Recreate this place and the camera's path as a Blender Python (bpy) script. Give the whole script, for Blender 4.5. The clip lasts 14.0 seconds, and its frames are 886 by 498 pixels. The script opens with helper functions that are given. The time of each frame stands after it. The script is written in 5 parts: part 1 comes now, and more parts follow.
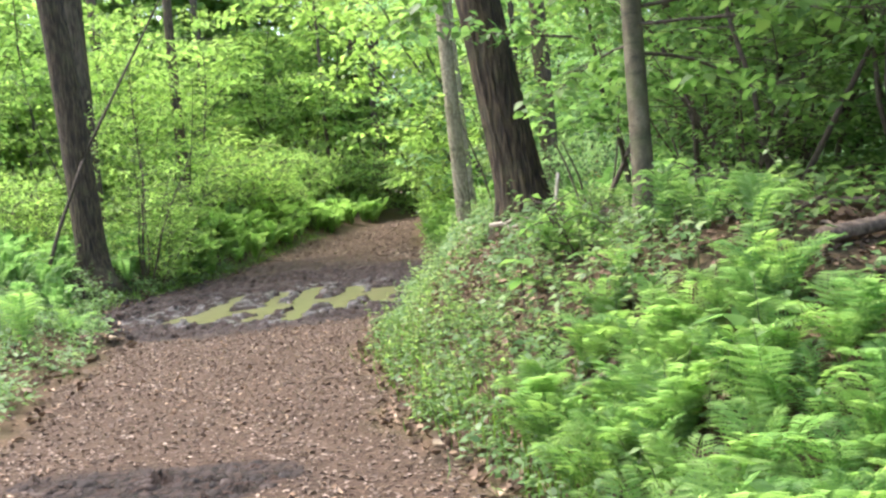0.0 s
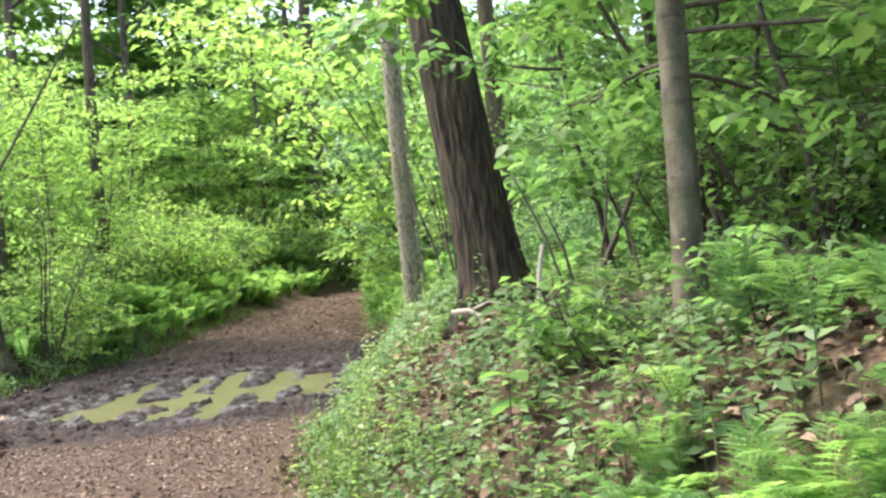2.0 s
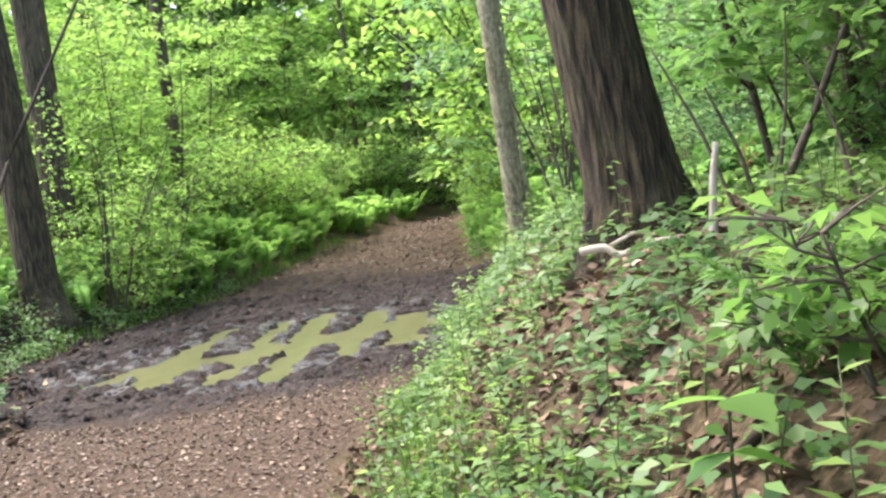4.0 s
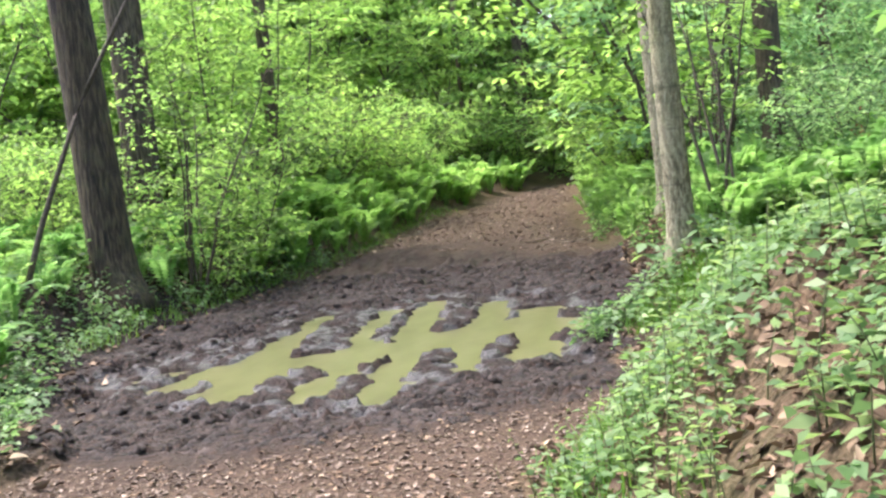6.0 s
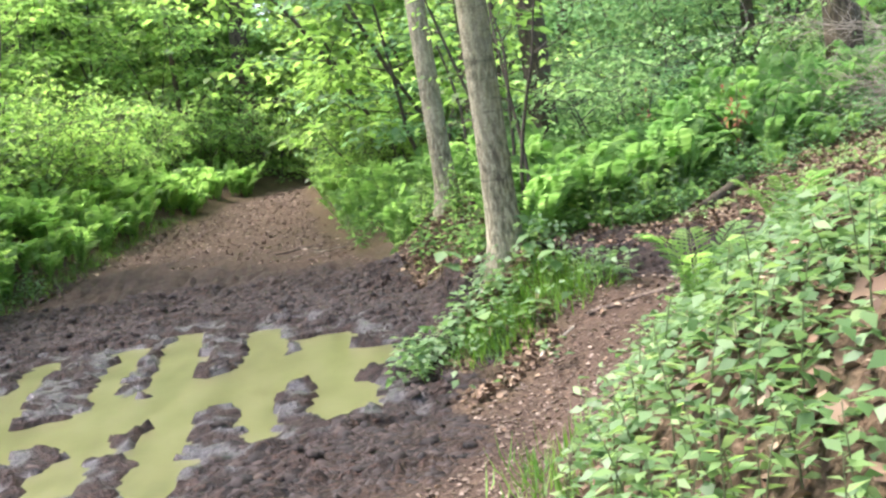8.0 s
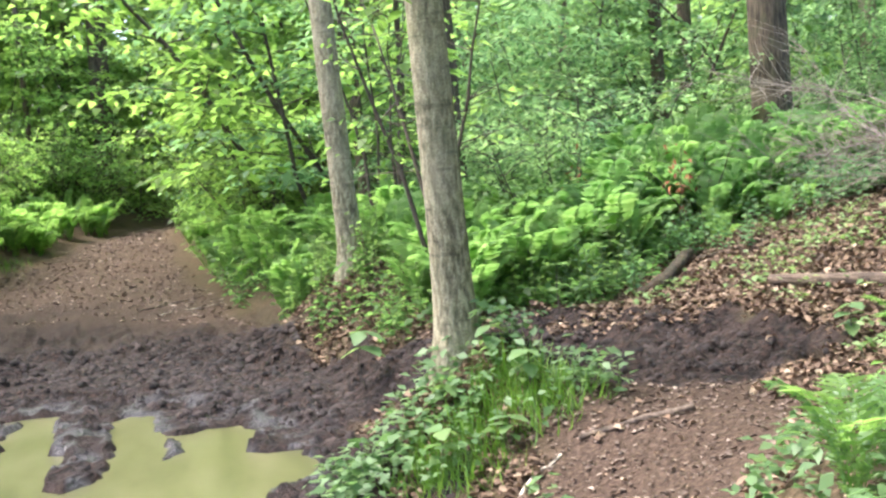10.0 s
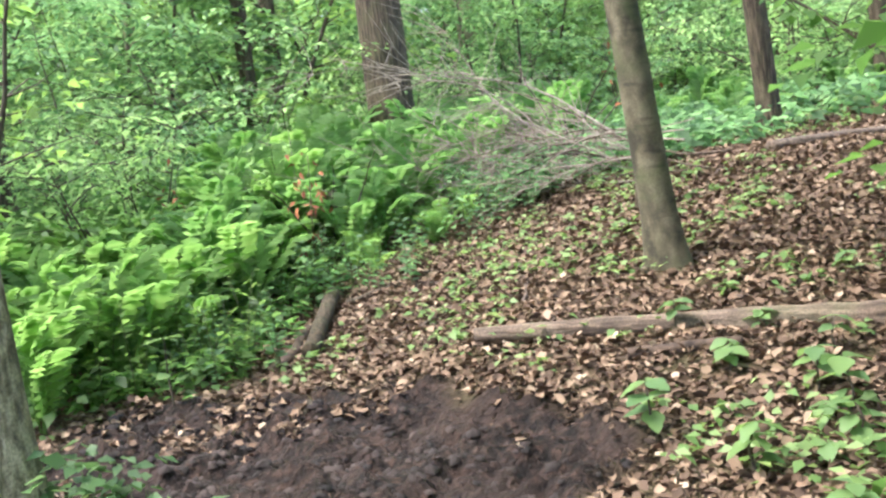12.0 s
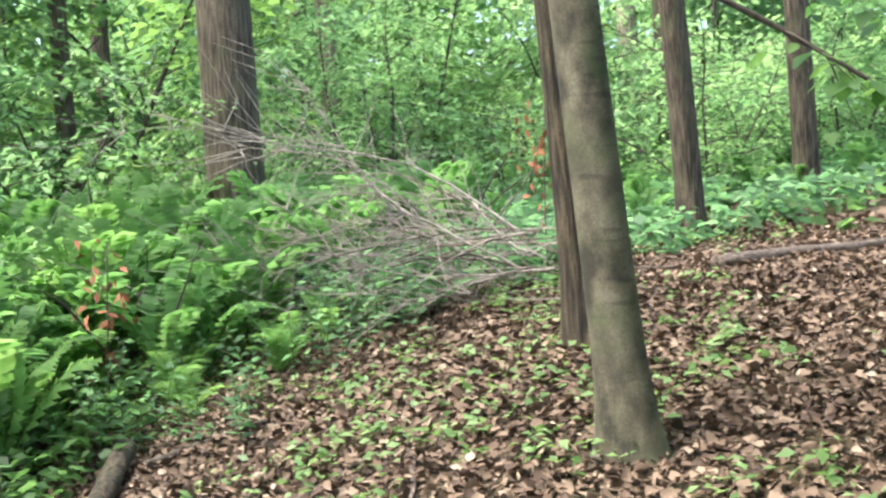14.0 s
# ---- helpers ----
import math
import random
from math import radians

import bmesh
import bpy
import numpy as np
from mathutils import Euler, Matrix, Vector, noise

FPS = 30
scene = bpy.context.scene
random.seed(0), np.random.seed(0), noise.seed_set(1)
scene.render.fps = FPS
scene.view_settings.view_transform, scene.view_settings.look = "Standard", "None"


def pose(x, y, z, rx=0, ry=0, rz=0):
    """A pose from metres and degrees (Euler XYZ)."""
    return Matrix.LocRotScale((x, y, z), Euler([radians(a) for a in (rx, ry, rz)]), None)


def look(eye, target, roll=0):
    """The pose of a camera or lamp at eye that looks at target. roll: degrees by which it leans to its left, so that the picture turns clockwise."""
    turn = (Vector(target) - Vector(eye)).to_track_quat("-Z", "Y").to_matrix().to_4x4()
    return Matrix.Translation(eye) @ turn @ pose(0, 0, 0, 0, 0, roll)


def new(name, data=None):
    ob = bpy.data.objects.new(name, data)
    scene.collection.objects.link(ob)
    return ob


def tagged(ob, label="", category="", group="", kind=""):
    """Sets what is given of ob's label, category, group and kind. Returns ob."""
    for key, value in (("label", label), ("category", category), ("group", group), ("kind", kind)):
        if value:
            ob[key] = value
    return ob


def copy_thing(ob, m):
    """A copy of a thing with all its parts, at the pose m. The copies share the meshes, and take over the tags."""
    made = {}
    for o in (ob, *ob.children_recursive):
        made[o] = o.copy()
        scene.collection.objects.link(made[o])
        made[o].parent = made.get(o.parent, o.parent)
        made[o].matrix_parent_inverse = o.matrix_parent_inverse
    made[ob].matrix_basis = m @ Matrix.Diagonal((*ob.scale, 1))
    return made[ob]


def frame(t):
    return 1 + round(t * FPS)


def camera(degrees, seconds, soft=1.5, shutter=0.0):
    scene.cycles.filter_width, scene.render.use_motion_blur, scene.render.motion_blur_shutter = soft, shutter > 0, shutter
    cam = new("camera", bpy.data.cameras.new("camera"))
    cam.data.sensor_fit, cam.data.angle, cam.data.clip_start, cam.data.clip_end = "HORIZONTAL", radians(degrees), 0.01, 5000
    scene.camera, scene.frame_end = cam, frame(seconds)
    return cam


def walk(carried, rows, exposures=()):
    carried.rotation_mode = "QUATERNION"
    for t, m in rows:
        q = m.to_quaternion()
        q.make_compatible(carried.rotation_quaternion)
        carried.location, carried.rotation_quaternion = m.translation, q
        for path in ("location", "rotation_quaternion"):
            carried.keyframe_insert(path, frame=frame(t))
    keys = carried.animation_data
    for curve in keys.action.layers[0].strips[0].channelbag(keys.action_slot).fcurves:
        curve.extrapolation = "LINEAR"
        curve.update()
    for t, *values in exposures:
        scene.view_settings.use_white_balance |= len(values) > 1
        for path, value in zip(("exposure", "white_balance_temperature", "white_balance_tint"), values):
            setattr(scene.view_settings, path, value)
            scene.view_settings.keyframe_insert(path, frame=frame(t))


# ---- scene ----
cam = camera(42.0, 14.0, 2.5)
EXPOSURES = [(0, 2.42, 6450, 16), (4.2, 2.42, 6400, 16), (6.5, 2.52, 6250, 18), (11, 2.56, 6200, 16), (14, 2.46, 6050, 12)]
SKY, SUN = 0.15, 1.5
PATH = [
    (0, (1.34, -8.472, 1.388), (1.319, -6.475, 1.288), -5.1),
    (0.5, (1.328, -7.828, 1.412), (1.312, -5.829, 1.349), -5.9),
    (1, (1.309, -7.367, 1.426), (1.318, -5.368, 1.37), -6.1),
    (1.5, (1.384, -6.714, 1.377), (1.456, -4.716, 1.323), -6.1),
    (2, (1.292, -6.397, 1.425), (1.381, -4.399, 1.439), -4.6),
    (2.5, (1.319, -5.838, 1.437), (1.449, -3.843, 1.479), -4.7),
    (3, (1.354, -5.392, 1.456), (1.397, -3.393, 1.517), -5.8),
    (3.5, (1.303, -4.749, 1.471), (1.297, -2.749, 1.484), -3.5),
    (4, (1.325, -4.121, 1.412), (1.221, -2.126, 1.305), -7.2),
    (4.2, (1.311, -3.925, 1.442), (1.161, -1.936, 1.293), -5.7),
    (6.3, (0.73, -1.837, 1.524), (0.46, 0.139, 1.373), -5.6),
    (6.5, (0.663, -1.672, 1.493), (0.424, 0.308, 1.349), -4.7),
    (7, (0.447, -1.186, 1.541), (0.198, 0.79, 1.354), -5.9),
    (7.5, (0.262, -0.691, 1.565), (0.121, 1.295, 1.373), -5.7),
    (8, (0.208, -0.164, 1.517), (0.434, 1.812, 1.316), -7.4),
    (8.2, (0.168, -0.01, 1.566), (0.477, 1.955, 1.363), -6.4),
    (10.3, (-0.026, 1.882, 1.664), (0.492, 3.808, 1.519), -5.4),
    (10.5, (0.036, 2.158, 1.628), (0.616, 4.067, 1.482), -6.9),
    (11, (0.215, 2.794, 1.653), (0.854, 4.683, 1.498), -4.8),
    (11.5, (0.391, 3.393, 1.65), (1.308, 5.162, 1.477), -6.1),
    (12, (0.744, 4.019, 1.684), (1.884, 5.649, 1.474), -7.2),
    (12.5, (0.987, 4.526, 1.731), (2.197, 6.108, 1.555), -6.9),
    (13, (1.327, 4.924, 1.694), (2.589, 6.473, 1.601), -6.2),
    (13.5, (1.701, 5.315, 1.748), (2.968, 6.86, 1.654), -5.1),
    (14, (1.997, 5.749, 1.769), (3.35, 7.218, 1.663), -3.7),
]
walk(cam, [(t, look(eye, target, roll)) for t, eye, target, roll in PATH], EXPOSURES)


# ---------------------------------------------------------------- light
world = bpy.data.worlds.new("world")
scene.world = world
world.use_nodes = True
wn = world.node_tree
sky = wn.nodes.new("ShaderNodeTexSky")
sky.sky_type = "NISHITA"
sky.sun_disc = False
sky.sun_elevation = radians(63)
sky.sun_rotation = radians(-63)
sky.air_density, sky.dust_density, sky.ozone_density = 1.0, 4.0, 1.0
wn.links.new(sky.outputs["Color"], wn.nodes["Background"].inputs["Color"])
wn.nodes["Background"].inputs["Strength"].default_value = SKY
sun = new("sun", bpy.data.lights.new("sun", "SUN"))
sun.data.energy = SUN
sun.data.angle = radians(26)
sun.data.color = (1.0, 0.95, 0.86)
sun.matrix_world = look((-8.0, 4.0, 18.0), (0, 0, 0))
tagged(sun, kind="structure")

# ---------------------------------------------------------------- numeric helpers
rng = np.random.default_rng(7)


def smooth(a):
    a = np.clip(a, 0, 1)
    return a * a * (3 - 2 * a)


def lattice(ix, iy, seed):
    v = np.sin(ix * 127.1 + iy * 311.7 + seed * 74.7) * 43758.5453
    return v - np.floor(v)


def vnoise(x, y, scale, seed=0):
    """Smooth noise of 0..1 over the plan, with lumps of about the given size."""
    x, y = np.asarray(x, float) / scale, np.asarray(y, float) / scale
    ix, iy = np.floor(x), np.floor(y)
    fx, fy = smooth(x - ix), smooth(y - iy)
    a, b = lattice(ix, iy, seed), lattice(ix + 1, iy, seed)
    c, d = lattice(ix, iy + 1, seed), lattice(ix + 1, iy + 1, seed)
    return (a * (1 - fx) + b * fx) * (1 - fy) + (c * (1 - fx) + d * fx) * fy


# ---------------------------------------------------------------- the plan of the ground
RIGHT_Y = (-30, -9, -3.6, -2, 1, 3, 4, 5, 6.4, 9, 11, 18, 22, 27, 60)
RIGHT_X = (2.6, 2.0, 1.5, 1.05, 0.56, 0.47, 0.7, 0.92, 0.96, 1.05, 1.13, 0.6, 0.47, 0.45, 9.0)
LEFT_Y = (-30, -9, -0.7, 0.7, 3.9, 6, 8, 12.8, 15, 20, 24, 27, 60)
LEFT_X = (-2.0, -1.9, -1.8, -2.05, -2.4, -3.3, -3.9, -3.5, -3.1, -2.5, -1.6, -0.6, 8.0)


def right_edge(y):
    return np.interp(y, RIGHT_Y, RIGHT_X)


def left_edge(y):
    return np.interp(y, LEFT_Y, LEFT_X)


FINGERS = (((-1.95, 5.72), (-2.1, 9.7), 0.24, 0.1), ((-2.45, 6.1), (-2.15, 6.9), 0.16, 0.3), ((-1.16, 5.3), (-1.38, 9.75), 0.15, 0.14),
           ((-0.66, 5.3), (-1.0, 10.2), 0.16, 0.2), ((-0.2, 6.25), (-0.27, 9.8), 0.17, 0.13), ((0.24, 6.4), (0.26, 9.0), 0.21, 0.2),
           ((-2.0, 6.7), (-1.2, 7.0), 0.5, 0.45), ((-1.2, 7.0), (0.15, 8.0), 0.42, 0.56), ((-2.95, 6.45), (-2.72, 6.85), 0.1, 0.12), ((-2.85, 7.5), (-2.6, 7.9), 0.05, 0.08))
NOTCHES = (((-1.16, 7.9), (-1.17, 10.2), 0.085), ((-0.5, 5.0), (-0.47, 6.85), 0.13), ((-0.6, 8.5), (-0.6, 10.6), 0.13),
           ((0.0, 5.9), (-0.02, 7.3), 0.1), ((-1.0, 4.9), (-1.02, 6.1), 0.14), ((-1.5, 4.9), (-1.48, 6.5), 0.15), ((-1.7, 7.95), (-1.78, 10.0), 0.2), ((-0.02, 8.75), (-0.02, 10.0), 0.07))


def capsule(x, y, a, b, ra, rb):
    ax, ay = a
    dx, dy = b[0] - ax, b[1] - ay
    t = np.clip(((x - ax) * dx + (y - ay) * dy) / (dx * dx + dy * dy), 0, 1)
    return np.hypot(x - ax - t * dx, y - ay - t * dy) - (ra + (rb - ra) * t)


def puddle(x, y):
    """Distance to the puddle's rim: below zero in the water."""
    wob = 0.13 * (vnoise(x, y, 0.24, 3) - 0.5) + 0.11 * (vnoise(x, y, 0.1, 4) - 0.5) - 0.02
    d = np.full(np.shape(x), 9.0)
    for a, b, ra, rb in FINGERS:
        d = np.minimum(d, capsule(x, y, a, b, ra, rb))
    for a, b, r in NOTCHES:
        d = np.maximum(d, -capsule(x, y, a, b, r, r))
    return d + wob


def mud_share(x, y):
    w = 0.9 * (vnoise(x, y, 0.7, 11) - 0.5) + 0.4 * (vnoise(x, y, 0.2, 12) - 0.5)
    m = 1 - np.hypot((x + 1.6) / 4.0, (y - 9.4) / np.where(y > 9.4, 8.2, 6.6)) - 0.9 * np.clip(x - right_edge(y) - 0.15 + 0.9 * (vnoise(x, y, 0.45, 13) - 0.5), 0, 2)
    m = np.maximum(m, 0.3 - capsule(x, y, (0.8, 9.6), (2.2, 8.4), 0.3, 0.45))
    m = np.maximum(m, 0.3 - capsule(x, y, (2.1, 8.0), (2.85, 7.35), 0.62, 0.55))
    m = np.maximum(m, 0.3 - capsule(x, y, (2.5, 9.1), (3.0, 8.3), 0.25, 0.3))
    m = np.maximum(m, 0.42 - np.hypot((x + 0.05) / 0.8, (y + 2.95) / 0.72) * 0.35)
    return smooth((m + (0.12 + 0.45 * (y < 0) + 0.2 * smooth((y - 10.5) / 2.5) + 0.22 * smooth((x - 1.2) / 0.6)) * w) / (0.22 + 0.25 * smooth((y - 10.5) / 2.5)))


def trail_share(x, y):
    wob = 0.35 * (vnoise(x, y, 0.8, 21) - 0.5) + 0.15 * (vnoise(x, y, 0.25, 22) - 0.5)
    s = smooth((right_edge(y) - x + wob) / 0.3) * smooth((x - left_edge(y) + wob) / 0.35)
    branch = smooth((0.25 - capsule(x, y, (0.6, 4.3), (2.2, 6.3), 0.45, 0.45) + 0.5 * wob) / 0.3)
    branch = np.maximum(branch, smooth((0.25 - capsule(x, y, (2.1, 6.4), (2.7, 7.5), 0.5, 0.5) + 0.5 * wob) / 0.3))
    return np.maximum(s * (1 - smooth((y - 27.5) / 2)), branch)


def height(x, y):
    """The ground's height."""
    x, y = np.asarray(x, float), np.asarray(y, float)
    base = 0.03 + 0.62 * smooth((y - 10) / 20) + 0.01 * np.clip(y - 30, 0, 60)
    near = 1 - smooth((y - 3.0) / 3.0)
    d, e = x - right_edge(y), left_edge(y) - x
    ramp = 0.75 + 0.9 * np.exp(-(((y - 5.2) / 1.3) ** 2))
    bank = near * (0.3 + 0.7 * smooth((y + 5.6) / 2.6)) * (1.02 * smooth(d / 1.3) + 0.03 * np.clip(d, 0, 30))
    bank = bank + (1 - near) * (0.42 * smooth(d / ramp) + 0.2 * np.clip(d - 2.2, 0, 3) * smooth((y - 5.0) / 3.2) + 0.06 * np.clip(d - 5.2, 0, 25)) * (1 - 0.6 * smooth((y - 14) / 12))
    left = (0.58 * smooth(e / 1.1) + 0.02 * np.clip(e, 0, 30)) * (0.35 + 0.65 * smooth((y - 4) / 5)) * (1 - 0.5 * smooth((y - 14) / 12))
    mound = 0.26 * np.exp(-((x - 1.5) ** 2 + (y - 7.5) ** 2) / 0.3) + 0.3 * np.exp(-((x - 1.75) ** 2 + (y - 11.9) ** 2) / 0.9)
    z = base + bank + left + mound
    off = 1 - trail_share(x, y)
    z = z + off * (0.10 * (vnoise(x, y, 1.3, 31) - 0.5) + 0.13 * (vnoise(x, y, 0.55, 33) - 0.5) * near + 0.04 * (vnoise(x, y, 0.35, 32) - 0.5))
    mud = mud_share(x, y)
    ridge = 1 - np.abs(2 * vnoise(x, y, 0.17, 42) - 1)
    lump = (vnoise(x, y, 0.34, 41) - 0.5) * 0.07 + (ridge ** 2 - 0.4) * 0.075 + (vnoise(x, y, 0.085, 43) - 0.5) * 0.075 + (vnoise(x, y, 0.045, 46) - 0.5) * 0.04
    lump = lump * (1 - 0.1 * smooth((x - 1.0) / 0.8))
    z = z + mud * lump + (1 - mud) * (1 - off) * ((vnoise(x, y, 0.5, 44) - 0.5) * 0.03 + (vnoise(x, y, 0.09, 45) - 0.5) * 0.012)
    p = puddle(x, y)
    rim = np.maximum(z, 0.012 + 0.05 * smooth(p / 0.35))
    flat = z * smooth((p - 0.05) / 0.5) + (1 - smooth((p - 0.05) / 0.5)) * (0.022 + mud * lump * 0.55)
    z = np.where(p < 0, np.maximum(-0.09, p * 0.5), np.where(p < 0.6, np.maximum(flat, np.minimum(0.012, 0.08 * p)), rim))
    return z


def ground_z(x, y):
    return float(height(np.array([x]), np.array([y]))[0])


# ---------------------------------------------------------------- materials
def material(name):
    m = bpy.data.materials.new(name)
    m.use_nodes = True
    return m, m.node_tree, m.node_tree.nodes["Principled BSDF"]


def node(nt, kind, **values):
    n = nt.nodes.new(kind)
    for key, value in values.items():
        n.inputs[key.replace("_", " ")].default_value = value
    return n


def ramp(nt, source, stops):
    r = nt.nodes.new("ShaderNodeValToRGB")
    el = r.color_ramp.elements
    while len(el) < len(stops):
        el.new(0.5)
    for e, (p, c) in zip(el, stops):
        e.position, e.color = p, (*c, 1)
    nt.links.new(source, r.inputs["Fac"])
    return r.outputs["Color"]


def mix(nt, fac, a, b, blend="MIX"):
    n = nt.nodes.new("ShaderNodeMix")
    n.data_type, n.blend_type = "RGBA", blend
    for sock, v in ((n.inputs[0], fac), (n.inputs[6], a), (n.inputs[7], b)):
        if isinstance(v, (int, float)):
            sock.default_value = v
        elif isinstance(v, tuple):
            sock.default_value = (*v, 1)
        else:
            nt.links.new(v, sock)
    return n.outputs[2]


def bump(nt, bsdf, source, strength, distance):
    b = node(nt, "ShaderNodeBump", Strength=strength, Distance=distance)
    nt.links.new(source, b.inputs["Height"])
    nt.links.new(b.outputs["Normal"], bsdf.inputs["Normal"])


def noise_tex(nt, scale, detail=4.0, stretch=None, turn=0.0):
    n = node(nt, "ShaderNodeTexNoise", Scale=scale, Detail=detail)
    co = nt.nodes.new("ShaderNodeTexCoord")
    if stretch:
        mp = nt.nodes.new("ShaderNodeMapping")
        mp.inputs["Scale"].default_value = stretch
        first = nt.nodes.new("ShaderNodeMapping")
        first.inputs["Rotation"].default_value = (0, 0, turn)
        nt.links.new(co.outputs["Object"], first.inputs["Vector"])
        nt.links.new(first.outputs["Vector"], mp.inputs["Vector"])
        nt.links.new(mp.outputs["Vector"], n.inputs["Vector"])
    else:
        nt.links.new(co.outputs["Object"], n.inputs["Vector"])
    return n.outputs["Fac"]


def leaf_material(name, dark, mid, light, translucency=0.45, rough=0.45):
    """A thin leaf: some light passes through, and each leaf and plant has its own tone."""
    m, nt, b = material(name)
    geo = nt.nodes.new("ShaderNodeNewGeometry")
    info = nt.nodes.new("ShaderNodeObjectInfo")
    tone = ramp(nt, geo.outputs["Random Per Island"], ((0.0, dark), (0.5, mid), (1.0, light)))
    plant = ramp(nt, info.outputs["Random"], ((0.0, (0.7, 0.78, 0.8)), (1.0, (1.24, 1.16, 1.0))))
    col = mix(nt, 1.0, tone, plant, "MULTIPLY")
    nt.links.new(col, b.inputs["Base Color"])
    b.inputs["Roughness"].default_value = rough
    tr = nt.nodes.new("ShaderNodeBsdfTranslucent")
    warm = mix(nt, 1.0, col, (1.16, 1.14, 0.92), "MULTIPLY")
    nt.links.new(warm, tr.inputs["Color"])
    mx = nt.nodes.new("ShaderNodeMixShader")
    mx.inputs[0].default_value = translucency
    nt.links.new(b.outputs[0], mx.inputs[1])
    nt.links.new(tr.outputs[0], mx.inputs[2])
    nt.links.new(mx.outputs[0], nt.nodes["Material Output"].inputs["Surface"])
    return m


def bark_material(name, deep, mid, pale, scale, strength, stretch=(1, 1, 0.18), moss=0.0, fleck=0.34, scars=0.0, blotchy=0.6, relief=0.02, turn=0.0):
    m, nt, b = material(name)
    furrow = noise_tex(nt, scale, 6, stretch, turn)
    blotch = noise_tex(nt, 2.3, 3)
    col = ramp(nt, furrow, ((0.37, deep), (0.5, mid), (0.65, pale)))
    col = mix(nt, ramp(nt, blotch, ((0.42, (0, 0, 0)), (0.62, (blotchy,) * 3))), col, pale)
    speck = ramp(nt, noise_tex(nt, 110, 4), ((0.35, (1 - fleck,) * 3), (0.65, (1 + fleck,) * 3)))
    col = mix(nt, 1.0, col, speck, "MULTIPLY")
    if scars:
        mark = ramp(nt, noise_tex(nt, 5, 4, (1, 1, 6)), ((0.60, (1, 1, 1)), (0.68, (1 - scars,) * 3)))
        col = mix(nt, 1.0, col, mark, "MULTIPLY")
    if moss:
        col = mix(nt, ramp(nt, noise_tex(nt, 4.5, 5), ((0.5, (0, 0, 0)), (0.7, (moss, moss, moss)))), col, (0.07, 0.09, 0.03))
    nt.links.new(col, b.inputs["Base Color"])
    b.inputs["Roughness"].default_value = 0.9
    bump(nt, b, furrow, strength, relief)
    return m


def plain_material(name, a, b2, scale, rough=0.9, strength=0.4, stretch=None):
    m, nt, b = material(name)
    f = noise_tex(nt, scale, 5, stretch)
    nt.links.new(ramp(nt, f, ((0.32, a), (0.7, b2))), b.inputs["Base Color"])
    b.inputs["Roughness"].default_value = rough
    bump(nt, b, f, strength, 0.01)
    return m


def island_material(name, stops, rough=0.85):
    """Dead leaves and chips: each piece has its own tone."""
    m, nt, b = material(name)
    geo = nt.nodes.new("ShaderNodeNewGeometry")
    nt.links.new(ramp(nt, geo.outputs["Random Per Island"], stops), b.inputs["Base Color"])
    b.inputs["Roughness"].default_value = rough
    return m


